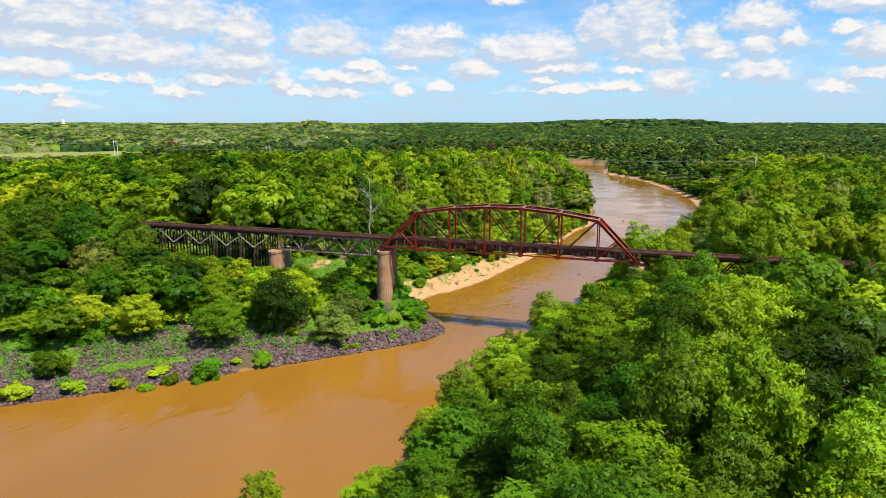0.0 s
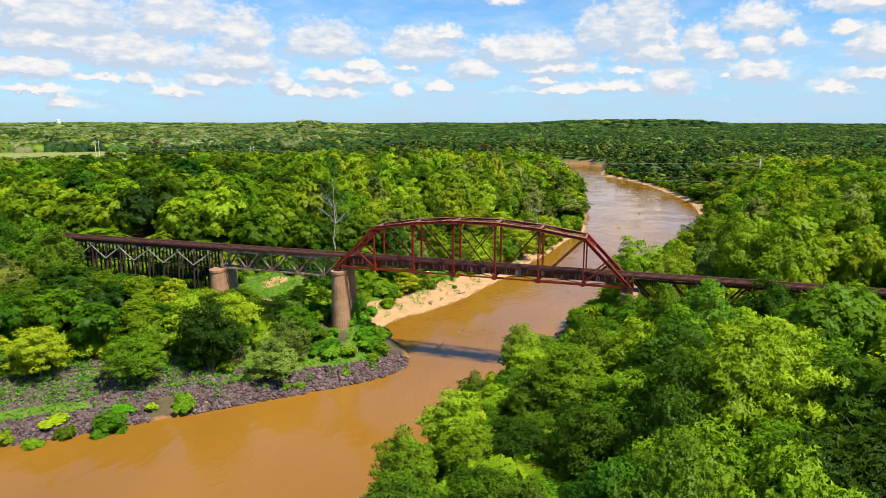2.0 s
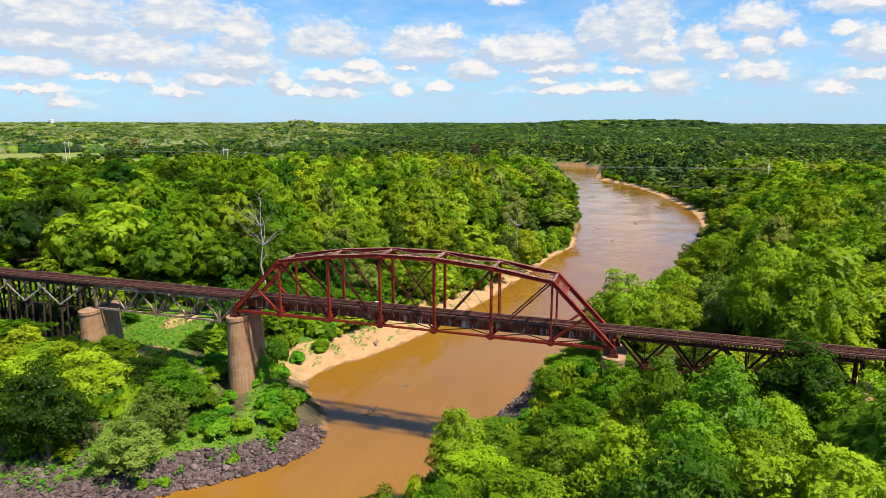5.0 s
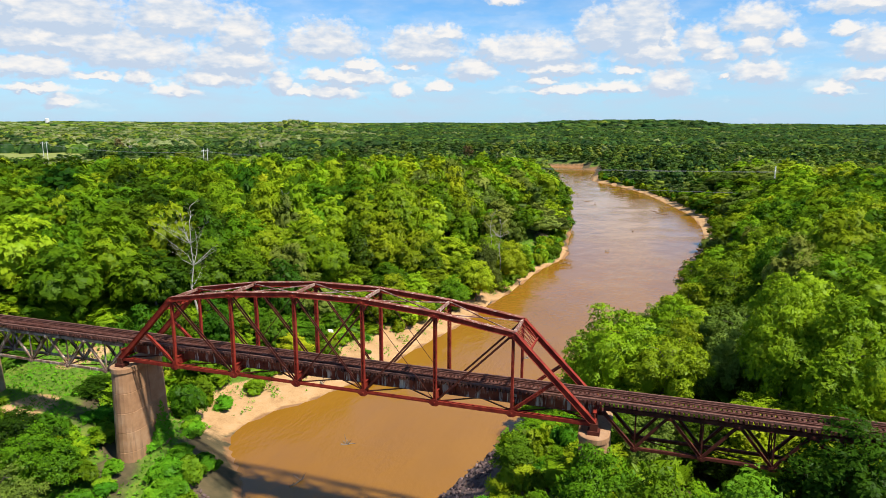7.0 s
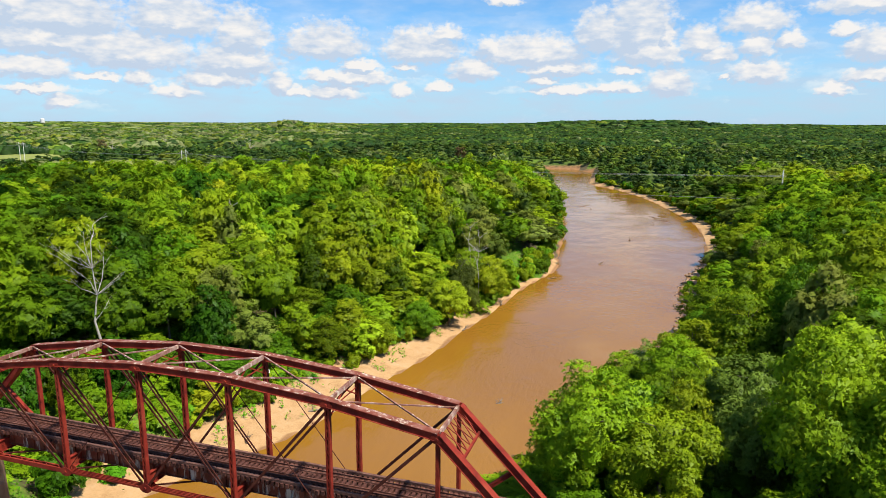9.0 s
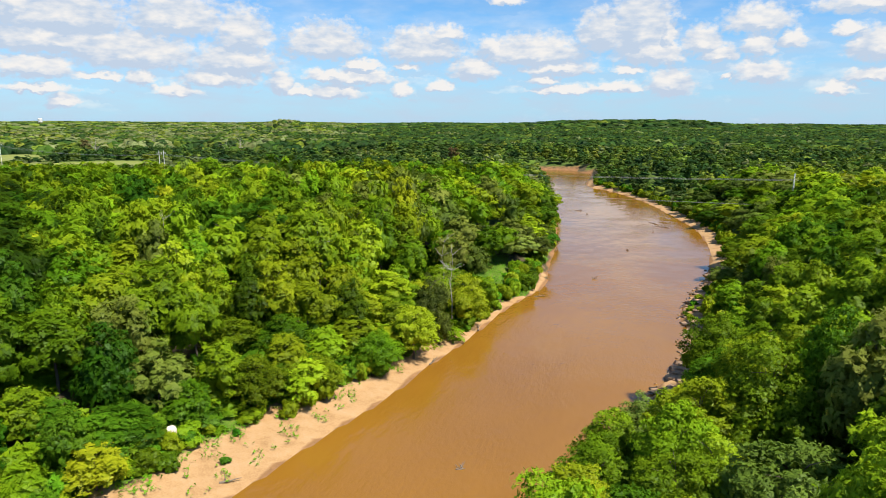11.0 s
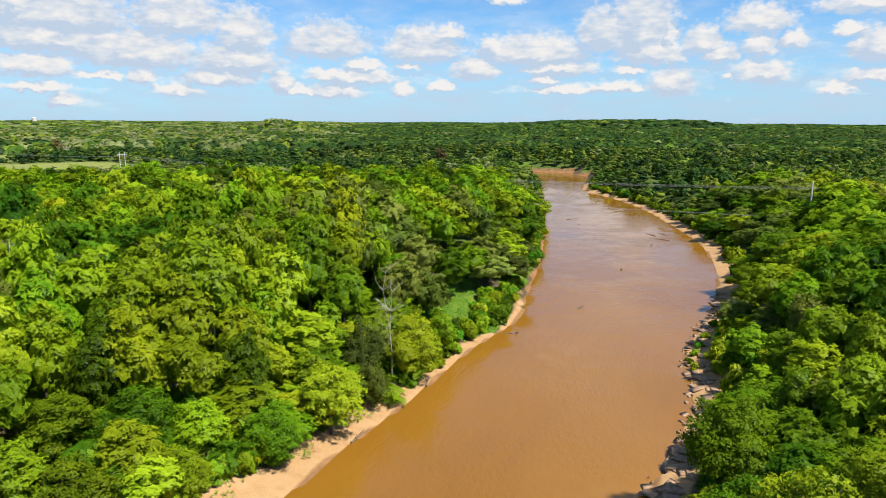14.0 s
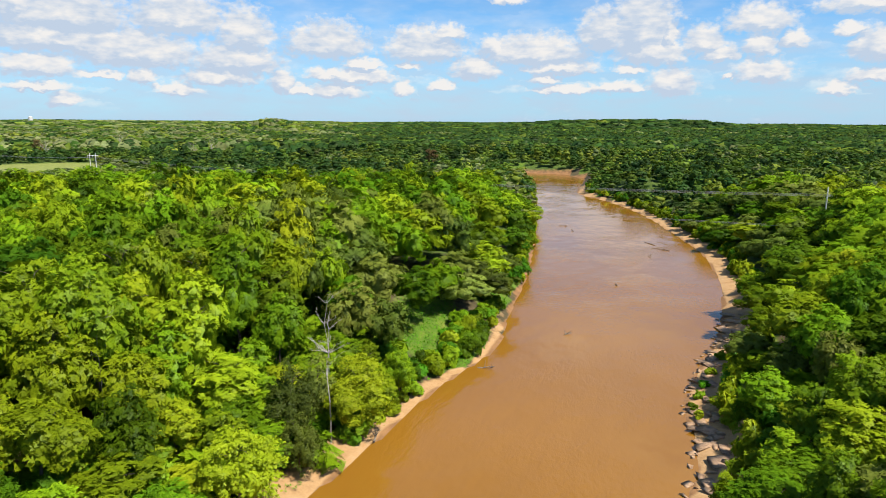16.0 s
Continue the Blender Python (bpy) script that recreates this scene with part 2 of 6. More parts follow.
LEAF_YELLOW, FAR_YELLOW = leaf_material("leaves_yellow_green", *GREENS["yellow"]), leaf_material("far_leaves_yellow_green", *FAR_HAZE_GREENS["yellow"], gaps=False)
LEAF_PALE, FAR_HAZY = leaf_material("leaves_grey_green", *GREENS["pale"]), leaf_material("far_leaves_haze_green", *FAR_HAZE_GREENS["pale"], gaps=False)
LEAF_VINE = leaf_material("leaves_vine_green", (0.04, 0.13, 0.005), (0.09, 0.23, 0.008), (0.18, 0.32, 0.012))
LEAF_RUST = leaf_material("leaves_rusty", (0.11, 0.075, 0.03), (0.18, 0.12, 0.05), (0.27, 0.19, 0.08))


def plain_bark(name, a, b):
    m, nt, out = material(name)
    f = noise_of(nt, 3.0, 6.0, 0.6, (1, 1, 0.2))
    surface(nt, out, ramp(nt, f, [(0.3, a), (0.7, b)]), 0.9, normal=bump_of(nt, f, 0.5, 0.05))
    return m


BARK = plain_bark("bark", (0.06, 0.045, 0.032), (0.17, 0.13, 0.10))
DEAD_WOOD = plain_bark("dead_wood", (0.25, 0.22, 0.185), (0.48, 0.44, 0.39))
DRIFT = plain_bark("driftwood", (0.10, 0.075, 0.055), (0.26, 0.21, 0.16))


def ground_material():
    m, nt, out = material("ground")
    big, small, grain = world_noise(nt, 0.05, 5.0), world_noise(nt, 0.45, 6.0, 0.6), world_noise(nt, 4.0, 5.0, 0.65)
    litter = ramp(nt, small, [(0.3, (0.045, 0.04, 0.02)), (0.7, (0.12, 0.09, 0.045))])
    grass = ramp(nt, calc(nt, "ADD", calc(nt, "MULTIPLY", small, 0.6), calc(nt, "MULTIPLY", grain, 0.4)), [(0.3, (0.039, 0.0936, 0.0084)), (0.5, (0.0858, 0.156, 0.014)), (0.72, (0.187, 0.203, 0.035))])
    sand = ramp(nt, calc(nt, "ADD", calc(nt, "MULTIPLY", small, 0.65), calc(nt, "MULTIPLY", grain, 0.35)), [(0.28, (0.26, 0.145, 0.062)), (0.5, (0.40, 0.245, 0.115)), (0.75, (0.436, 0.301, 0.174))])
    mud = ramp(nt, small, [(0.3, (0.16, 0.085, 0.04)), (0.7, (0.28, 0.15, 0.065))])
    stone = ramp(nt, grain, [(0.3, (0.05, 0.036, 0.034)), (0.7, (0.15, 0.105, 0.10))])
    wood = ramp(nt, small, [(0.3, (0.036, 0.066, 0.010)), (0.7, (0.095, 0.145, 0.024))])
    field = ramp(nt, small, [(0.3, (0.13, 0.165, 0.03)), (0.7, (0.26, 0.275, 0.075))])
    col = litter
    for key, c in (("wood", wood), ("grass", grass), ("sand", sand), ("mud", mud), ("stone", stone), ("field", field)):
        mask = node(nt, "ShaderNodeAttribute", attribute_name=key).outputs["Fac"]
        edge = calc(nt, "ADD", mask, calc(nt, "MULTIPLY", calc(nt, "SUBTRACT", small, 0.5), 0.9))
        sharp = node(nt, "ShaderNodeMapRange", {0: edge, 1: 0.35, 2: 0.65})
        col = mixed(nt, sharp.outputs[0], col, c)
    relief = calc(nt, "ADD", small, calc(nt, "MULTIPLY", grain, 0.3))
    surface(nt, out, col, 0.9, normal=bump_of(nt, relief, 0.6, 0.35), specular=0.2)
    return m


def water_material():
    m, nt, out = material("muddy_water")
    swirl = world_noise(nt, 0.03, 4.0, 0.5, (1, 0.6, 1))
    col = ramp(nt, swirl, [(0.3, (0.205, 0.092, 0.0105)), (0.7, (0.255, 0.118, 0.015))])
    ripple = world_noise(nt, 1.5, 3.0, 0.6, (1.0, 0.5, 1))
    swell = world_noise(nt, 0.25, 2.0, 0.5, (1.0, 0.5, 1))
    patch = node(nt, "ShaderNodeMapRange", {0: world_noise(nt, 0.045, 2.0, 0.5), 1: 0.42, 2: 0.60, 3: 0.12, 4: 1.0}).outputs[0]
    h = calc(nt, "ADD", calc(nt, "MULTIPLY", calc(nt, "MULTIPLY", ripple, 0.5), patch), calc(nt, "MULTIPLY", swell, 0.7))
    surface(nt, out, col, 0.07, normal=bump_of(nt, h, 0.7, 0.30), specular=0.45)
    return m


def rusty_steel(name, base, dark, light, stain_glint=0.0):
    m, nt, out = material(name)
    patches, fine = world_noise(nt, 0.9, 6.0, 0.62), world_noise(nt, 9.0, 5.0, 0.6)
    streak = world_noise(nt, 2.6, 5.0, 0.6, (1, 1, 0.16))
    col = ramp(nt, patches, [(0.30, dark), (0.5, base), (0.72, light)])
    col = mixed(nt, calc(nt, "MULTIPLY", fine, 0.45), col, dark)
    # pale streaks: stains on some steels, painted sun glint on the top ones
    if stain_glint:
        spot = node(nt, "ShaderNodeMapRange", {0: streak, 1: 0.60 - stain_glint * 0.12, 2: 0.72 - stain_glint * 0.12}).outputs[0]
        col = mixed(nt, spot, col, (0.55, 0.45, 0.36))
    surface(nt, out, col, 0.72, 0.0, bump_of(nt, fine, 0.4, 0.02), 0.16)
    return m


STEEL = rusty_steel("rust_red_steel", (0.235, 0.024, 0.0135), (0.095, 0.012, 0.008), (0.32, 0.058, 0.030))
STEEL_DARK = rusty_steel("dark_rusted_steel", (0.085, 0.020, 0.013), (0.035, 0.011, 0.008), (0.15, 0.045, 0.026))
STRINGER_STEEL = rusty_steel("streaked_steel", (0.20, 0.045, 0.02), (0.09, 0.02, 0.012), (0.33, 0.10, 0.05), 0.55)
# paler copies: sun glint on upward faces is put into their colour
STEEL_TOP = rusty_steel("glint_cover_steel", (0.20, 0.055, 0.035), (0.09, 0.03, 0.02), (0.36, 0.22, 0.18), 0.35)
STEEL_GLINT = rusty_steel("glint_brace_steel", (0.27, 0.13, 0.10), (0.12, 0.04, 0.028), (0.48, 0.37, 0.32), 0.55)
STEEL_WHITE = rusty_steel("worn_white_steel", (0.26, 0.17, 0.12), (0.10, 0.035, 0.018), (0.50, 0.43, 0.36), 0.45)
RAIL_STEEL = rusty_steel("rail_steel", (0.14, 0.055, 0.038), (0.07, 0.026, 0.018), (0.24, 0.12, 0.09))


def timber(name, a, b):
    m, nt, out = material(name)
    g = world_noise(nt, 3.5, 6.0, 0.65)
    col = ramp(nt, g, [(0.3, a), (0.72, b)])
    surface(nt, out, col, 0.85, normal=bump_of(nt, g, 0.4, 0.03), specular=0.25)
    return m


TIE_WOOD = timber("creosoted_timber", (0.035, 0.012, 0.009), (0.125, 0.048, 0.036))
PILE_WOOD = timber("dark_pile_timber", (0.016, 0.011, 0.009), (0.06, 0.04, 0.03))
GREY_WOOD = timber("weathered_grey_timber", (0.25, 0.21, 0.17), (0.52, 0.46, 0.39))
GUARD_WOOD = timber("weathered_guard_timber", (0.07, 0.028, 0.02), (0.19, 0.095, 0.072))


def concrete(name="stained_concrete"):
    m, nt, out = material(name)
    blotch, fine = world_noise(nt, 0.35, 6.0, 0.6), world_noise(nt, 5.0, 5.0, 0.65)
    drip = world_noise(nt, 1.3, 5.0, 0.6, (1, 1, 0.10))
    col = ramp(nt, blotch, [(0.3, (0.195, 0.101, 0.0527)), (0.5, (0.312, 0.175, 0.093)), (0.7, (0.39, 0.252, 0.155))])
    col = mixed(nt, node(nt, "ShaderNodeMapRange", {0: drip, 1: 0.55, 2: 0.72}).outputs[0], col, (0.172, 0.101, 0.0651))
    surface(nt, out, col, 0.9, normal=bump_of(nt, fine, 0.4, 0.04), specular=0.25)
    return m


CONCRETE = concrete()


def rock_material():
    m, nt, out = material("basalt_riprap")
    r = nt.nodes.new("ShaderNodeNewGeometry").outputs["Random Per Island"]
    ob = nt.nodes.new("ShaderNodeObjectInfo").outputs["Random"]
    f = world_noise(nt, 2.5, 5.0, 0.6)
    pick = calc(nt, "ADD", calc(nt, "MULTIPLY", calc(nt, "FRACT", calc(nt, "ADD", r, ob)), 0.6), calc(nt, "MULTIPLY", f, 0.4))
    col = ramp(nt, pick, [(0.15, (0.040, 0.026, 0.026)), (0.6, (0.105, 0.068, 0.066)), (0.92, (0.24, 0.175, 0.16))])
    surface(nt, out, col, 0.85, normal=bump_of(nt, f, 0.5, 0.08), specular=0.3)
    return m


ROCK = rock_material()
GROUND, WATER = ground_material(), water_material()


def flat_paint(name, col, rough=0.6):
    m, nt, out = material(name)
    f = noise_of(nt, 6.0)
    surface(nt, out, mixed(nt, calc(nt, "MULTIPLY", f, 0.3), col, tuple(c * 0.6 for c in col)), rough)
    return m


POLE_PAINT, WIRE = flat_paint("pale_pole", (0.62, 0.62, 0.60)), flat_paint("wire", (0.30, 0.30, 0.30))
POLE_WOOD = flat_paint("pole_wood", (0.30, 0.25, 0.20))


# ---- mesh helpers ----
class Shape:
    """Collects faces for one mesh."""

    def __init__(self):
        self.v, self.f = [], []

    def add(self, verts, faces):
        k = len(self.v)
        self.v += [tuple(p) for p in verts]
        self.f += [tuple(i + k for i in f) for f in faces]
        return self

    def block(self, x0, x1, y0, y1, z0, z1):
        c = [(x, y, z) for z in (z0, z1) for x, y in ((x0, y0), (x1, y0), (x1, y1), (x0, y1))]
        return self.add(c, [(3, 2, 1, 0), (4, 5, 6, 7), (0, 1, 5, 4), (1, 2, 6, 5), (2, 3, 7, 6), (3, 0, 4, 7)])

    def beam(self, a, b, wide, deep, up=(0, 0, 1), shift=(0, 0)):
        """A bar from a to b: wide across, deep along up."""
        a, b = Vector(a), Vector(b)
        way = (b - a).normalized()
        side = way.cross(Vector(up))
        side = side.normalized() if side.length > 1e-4 else Vector((1, 0, 0))
        top = side.cross(way)
        o = side * shift[0] + top * shift[1]
        c = []
        for end in (a, b):
            for s, t in ((-1, -1), (1, -1), (1, 1), (-1, 1)):
                c.append(end + o + side * (s * wide / 2) + top * (t * deep / 2))
        return self.add(c, [(0, 1, 2, 3), (7, 6, 5, 4), (1, 0, 4, 5), (2, 1, 5, 6), (3, 2, 6, 7), (0, 3, 7, 4)])

    def pole(self, a, b, r0, r1, n=8):
        a, b = Vector(a), Vector(b)
        way = (b - a).normalized()
        side = way.orthogonal().normalized()
        other = way.cross(side)
        c = [e + (side * math.cos(2 * math.pi * k / n) + other * math.sin(2 * math.pi * k / n)) * r for e, r in ((a, r0), (b, r1)) for k in range(n)]
        return self.add(c, [(k, (k + 1) % n, n + (k + 1) % n, n + k) for k in range(n)] + [tuple(range(n))[::-1], tuple(range(n, 2 * n))])

    def mesh(self, name, mat):
        me = bpy.data.meshes.new(name)
        me.from_pydata(self.v, [], self.f)
        me.materials.append(mat)
        me.update()
        return me


def part(name, shape, mat, parent=None, label=""):
    ob = new(name, shape if isinstance(shape, bpy.types.Mesh) else shape.mesh(name, mat))
    ob.parent = parent
    return tagged(ob, label) if label else ob


def thing(name, label, category, group="", kind="", at=(0, 0, 0)):
    ob = new(name)
    ob.location = at
    ob.empty_display_size = 0.5
    return tagged(ob, label, category, group, kind)


def array_mesh(name, verts, faces, mat, smooth=False, normals=None):
    """A mesh from arrays: verts n x 3, faces m x k; normals, one for each vertex, round off the shading."""
    me = bpy.data.meshes.new(name)
    k = faces.shape[1]
    me.vertices.add(len(verts)), me.loops.add(faces.size), me.polygons.add(len(faces))
    me.vertices.foreach_set("co", verts.astype(np.float32).ravel())
    me.loops.foreach_set("vertex_index", faces.astype(np.int32).ravel())
    me.polygons.foreach_set("loop_start", np.arange(0, faces.size, k, dtype=np.int32))
    me.polygons.foreach_set("loop_total", np.full(len(faces), k, dtype=np.int32))
    if smooth or normals is not None:
        me.polygons.foreach_set("use_smooth", np.ones(len(faces), dtype=bool))
    me.materials.append(mat)
    me.update(calc_edges=True)
    if normals is not None:
        me.normals_split_custom_set_from_vertices(normals.astype(np.float32))
    return me


# ---- the lie of the land ----
LEFT_BANK = [(-420, -330), (-200, -175), (-100, -108), (-60, -78), (-39, -60), (-27, -50), (-14, -38), (-7, -31), (1, -23), (7, -17), (13, -10.5), (15.6, -4.5), (14, 1.5), (9, 8.5), (1.5, 15.5), (3.5, 24), (8, 31), (12.5, 44), (14.5, 55), (16, 64), (19, 76), (20.5, 93), (23, 105), (24.5, 121), (26, 137), (31.5, 158), (28, 178), (26.5, 195), (24.5, 219), (16, 278), (-6, 400), (-26, 497), (-75, 530), (-160, 548), (-450, 560)]
RIGHT_BANK = [(-420, -460), (-200, -260), (-80, -172), (-14, -122), (18, -88), (27, -58), (30, -34), (31, -11), (32.5, -3), (35, 9), (37, 18), (40, 28), (46, 45), (54, 67), (59, 93), (62.5, 109), (66, 126), (63.5, 141), (67, 160), (72, 180), (76, 222), (74, 270), (64, 312), (50, 368), (28, 418), (11, 440), (7, 480), (6, 530), (1, 575), (-30, 596), (-90, 606), (-170, 614), (-450, 625)]


def rounded(line, times=2):
    p = np.array(line, float)
    for _ in range(times):
        q = np.empty((2 * len(p), 2))
        q[0], q[-1] = p[0], p[-1]
        q[1:-1:2], q[2:-1:2] = 0.75 * p[:-1] + 0.25 * p[1:], 0.25 * p[:-1] + 0.75 * p[1:]
        p = q
    return p


LEFT_LINE, RIGHT_LINE = rounded(LEFT_BANK), rounded(RIGHT_BANK)


def line_distance(x, y, line):
    best = np.full(x.shape, 1e9)
    for (ax, ay), (bx, by) in zip(line[:-1], line[1:]):
        dx, dy = bx - ax, by - ay
        s = np.clip(((x - ax) * dx + (y - ay) * dy) / (dx * dx + dy * dy + 1e-9), 0, 1)
        np.minimum(best, np.hypot(x - ax - s * dx, y - ay - s * dy), out=best)
    return best


def in_river(x, y):
    ring = np.vstack([LEFT_LINE, RIGHT_LINE[::-1]])
    inside = np.zeros(x.shape, bool)
    for (ax, ay), (bx, by) in zip(ring, np.roll(ring, -1, axis=0)):
        if ay != by:
            cross = ((ay > y) != (by > y)) & (x < (bx - ax) * (y - ay) / (by - ay) + ax)
            inside ^= cross
    return inside


def waves(x, y, scale, seed):
    """Smooth hills and hollows from a few sines, about -1 to 1."""
    r = np.random.RandomState(seed)
    total = np.zeros_like(x, dtype=float)
    for k in range(6):
        a, ph, f = r.uniform(0, 2 * math.pi), r.uniform(0, 6.28), r.uniform(0.6, 1.7) / scale
        total += np.sin((x * math.cos(a) + y * math.sin(a)) * f * 6.28 + ph)
    return total / 3.0


def bump01(v, a, b):
    t = np.clip((v - a) / (b - a), 0, 1)
    return t * t * (3 - 2 * t)


def blob(x, y, cx, cy, rx, ry):
    return np.clip(1.6 - 1.6 * (((x - cx) / rx) ** 2 + ((y - cy) / ry) ** 2), 0, 1)


def canopy_floor(x, y, far, dd):
    """Far off the ground stands higher between the river flats and the fields."""
    open_land = np.zeros_like(x)
    for cx, cy, rx, ry in FIELDS:
        open_land = np.maximum(open_land, blob(x, y, cx, cy, rx * 1.5, ry * 1.5))
    return 6.0 * bump01(far, 420, 760) * bump01(dd, 20, 60) * (1 - open_land)


def land(x, y):
    """Height and surface masks at plan points (arrays)."""
    x, y = np.asarray(x, float), np.asarray(y, float)
    dl, dr = line_distance(x, y, LEFT_LINE), line_distance(x, y, RIGHT_LINE)
    wet = in_river(x, y)
    left = (dl < dr)
    d = np.minimum(dl, dr)
    d = np.where(wet, -d, d + 0.5 * waves(x, y, 9.0, 3) * np.clip(d / 2, 0, 1))
    dd = np.maximum(d, 0)
    far = np.hypot(x - 40, y)
    # banks: sandy shelf, rock slope, cut bank
    beach = left * bump01(y, 6, 22) * (1 - bump01(y, 150, 200)) + (~left) * bump01(y, 195, 225) * (1 - bump01(y, 400, 560)) + left * bump01(y, 480, 540)
    flat = np.where(left & (y > 68), 5.0, 11.0)
    shelf = np.where(dd < flat, 0.15 * dd, 0.15 * flat + 0.32 * (dd - flat))
    steep = 7.5 * (1 - np.exp(-dd / 9.0))
    ledge = (~left) * bump01(y, 60, 85) * (1 - bump01(y, 190, 215))
    steep = steep * (1 - ledge) + ledge * np.where(dd < 5.0, 0.2 * dd, 1.0 + 6.8 * (1 - np.exp(-(dd - 5.0) / 7.0)))
    rocky = left * (1 - bump01(y, -6, 4))
    slope = np.where(dd < 16, 0.27 * dd, 4.3 + 0.10 * (dd - 16))
    base = beach * shelf + rocky * slope + np.clip(1 - beach - rocky, 0, 1) * steep
    plain = 8.5 + 1.2 * waves(x, y, 90, 5) + 0.5 * waves(x, y, 25, 6)
    z = np.minimum(base, plain)
    soft = np.clip((plain - base) / 4.0, 0, 1)
    z = z * soft + (1 - soft) * np.minimum(plain, base)
    # mounds: peninsula by the pier, hills far off
    z = z + 0.25 * waves(x, y, 7.0, 8) * bump01(dd, 3, 12)
    away = bump01(far, 450, 3200)
    z = z + away * (9 + 4 * waves(x, y, 900, 9))
    z = z + 12 * np.exp(-(((x + 690) / 45) ** 2 + ((y - 1215) / 60) ** 2)) + 12 * np.exp(-(((x + 660) / 190) ** 2 + ((y - 1230) / 160) ** 2))
    ridge = np.exp(-(((x * 0.985 + y * 0.05 - 60) / 320) ** 4 + ((y - 2250) / 330) ** 2))
    z = z + 23 * ridge
    z = z + canopy_floor(x, y, far, dd)
    z = np.where(wet, -0.25 - 0.22 * np.minimum(-d, 8), z)
    reach = 11.0 - 4.0 * (~left) - 4.5 * left * bump01(y, 64, 82) - 3.0 * left * bump01(y, 100, 130)
    sand = beach * (1 - bump01(dd, reach - 2 + 1.5 * waves(x, y, 23, 11), reach + 2 + 2 * waves(x, y, 17, 12)))
    sand = np.maximum(sand, (~left) * bump01(y, 55, 75) * (1 - bump01(y, 200, 230)) * (1 - bump01(dd, 3.5 + 2 * bump01(y, 105, 125), 6 + 2.5 * bump01(y, 105, 125))))
    sand = np.maximum(sand, blob(x, y, -19, 3, 3.5, 5.0))
    sand = np.maximum(sand, blob(x, y, -19.4, 3.9, 2.6, 3.2))
    sand = np.maximum(sand, 0.75 * blob(x, y, -26.3, 18.6, 2.6, 6.5))
    mud = np.where(wet, 1.0, 1 - bump01(dd, 0.3, 1.1))
    stone = rocky * bump01(dd, -0.5, 0.5) * (1 - bump01(dd, 9 + 7 * bump01(-x, 6, 24) + 2.5 * waves(x, y, 20, 14), 12 + 7 * bump01(-x, 6, 24) + 2.5 * waves(x, y, 14, 15)))
    gap = bump01(waves(x, y, 13, 61), 0.35, 0.65) * bump01(dd, 4, 7) * (rocky > 0.5)
    stone = stone * (1 - gap)
    stone = np.maximum(stone, (~left) * (1 - bump01(y, 32, 60)) * (1 - bump01(dd, 5, 8)))
    grass = left * (1 - bump01(y, 20, 40)) * bump01(dd, 4, 9) * (1 - bump01(dd, 30, 44)) * (0.75 + 0.6 * waves(x, y, 12, 17))
    grass = np.maximum(grass, gap)
    grass = np.maximum(grass, blob(x, y, -24, 14, 13, 16))
    grass = np.maximum(grass, left * beach * bump01(dd, 8, 13) * (1 - bump01(dd, 18, 28)))
    grass = np.maximum(grass, (~left) * bump01(dd, 4, 8) * (1 - bump01(dd, 9, 14)) * bump01(y, 90, 110))
    grass = np.maximum(grass, left * bump01(y, 165, 190) * bump01(dd, 0.8, 2.0) * (1 - bump01(dd, 6, 10)))
    wood = bump01(far, 150, 260) * bump01(dd, 7, 11)
    patch = left * blob(x, y, 24, 151, 9, 14) * bump01(dd, 1.2, 2.2)
    sand, grass = sand * (1 - patch), np.maximum(grass, patch)
    field = np.zeros_like(x)
    for cx, cy, rx, ry in FIELDS:
        field = np.maximum(field, blob(x, y, cx, cy, rx, ry))
    return z, dict(wood=wood, sand=sand * ~wet, mud=mud, stone=stone * ~wet, grass=np.clip(grass, 0, 1) * ~wet, field=field), d, left


FIELDS = [(-545, 408, 112, 108), (-372, 392, 72, 84), (-900, 700, 150, 40), (-1250, 1150, 260, 60), (-1750, 1500, 300, 80), (-700, 900, 120, 30)]


def spread(lo, hi, fine_lo, fine_hi, step, grow):
    out = list(np.arange(fine_lo, fine_hi + 0.01, step))
    s = step
    while out[-1] < hi:
        s *= grow
        out.append(min(out[-1] + s, hi))
    s = step
    while out[0] > lo:
        s *= grow
        out.insert(0, max(out[0] - s, lo))
    return np.array(out)


def build_ground():
    xs, ys = spread(-4700, 4700, -75, 110, 1.5, 1.09), spread(-1500, 4700, -95, 215, 1.5, 1.07)
    gx, gy = np.meshgrid(xs, ys)
    z, masks, d, left = land(gx, gy)
    verts = np.stack([gx, gy, z], -1).reshape(-1, 3)
    idx = np.arange(verts.shape[0]).reshape(gx.shape)
    faces = np.stack([idx[:-1, :-1], idx[:-1, 1:], idx[1:, 1:], idx[1:, :-1]], -1).reshape(-1, 4)
    me = array_mesh("ground", verts, faces, GROUND, smooth=True)
    for key, value in masks.items():
        at = me.attributes.new(key, "FLOAT", "POINT")
        at.data.foreach_set("value", value.astype(np.float32).ravel())
    tagged(new("ground", me), "sandy and leaf-strewn river banks and forest floor", "ground", kind="structure")
    w = Shape().add([(-480, -480, 0), (420, -480, 0), (420, 760, 0), (-480, 760, 0)], [(0, 1, 2, 3)])
    tagged(part("water", w, WATER), "muddy brown river water with light ripples", "river", kind="structure")


build_ground()


def ground_z(x, y):
    return float(land(np.array([x]), np.array([y]))[0][0])


# ---- the railway bridge ----
PIN, WIDE, PANEL = 16.9, 4.6, 7.6
RISE = [0.0, 7.68, 8.86, 9.50, 9.50, 8.86, 7.68, 0.0]
TIE_TOP = PIN + 1.85
MID = WIDE / 2


def low(i, y):
    return Vector((PANEL * i, y, PIN))


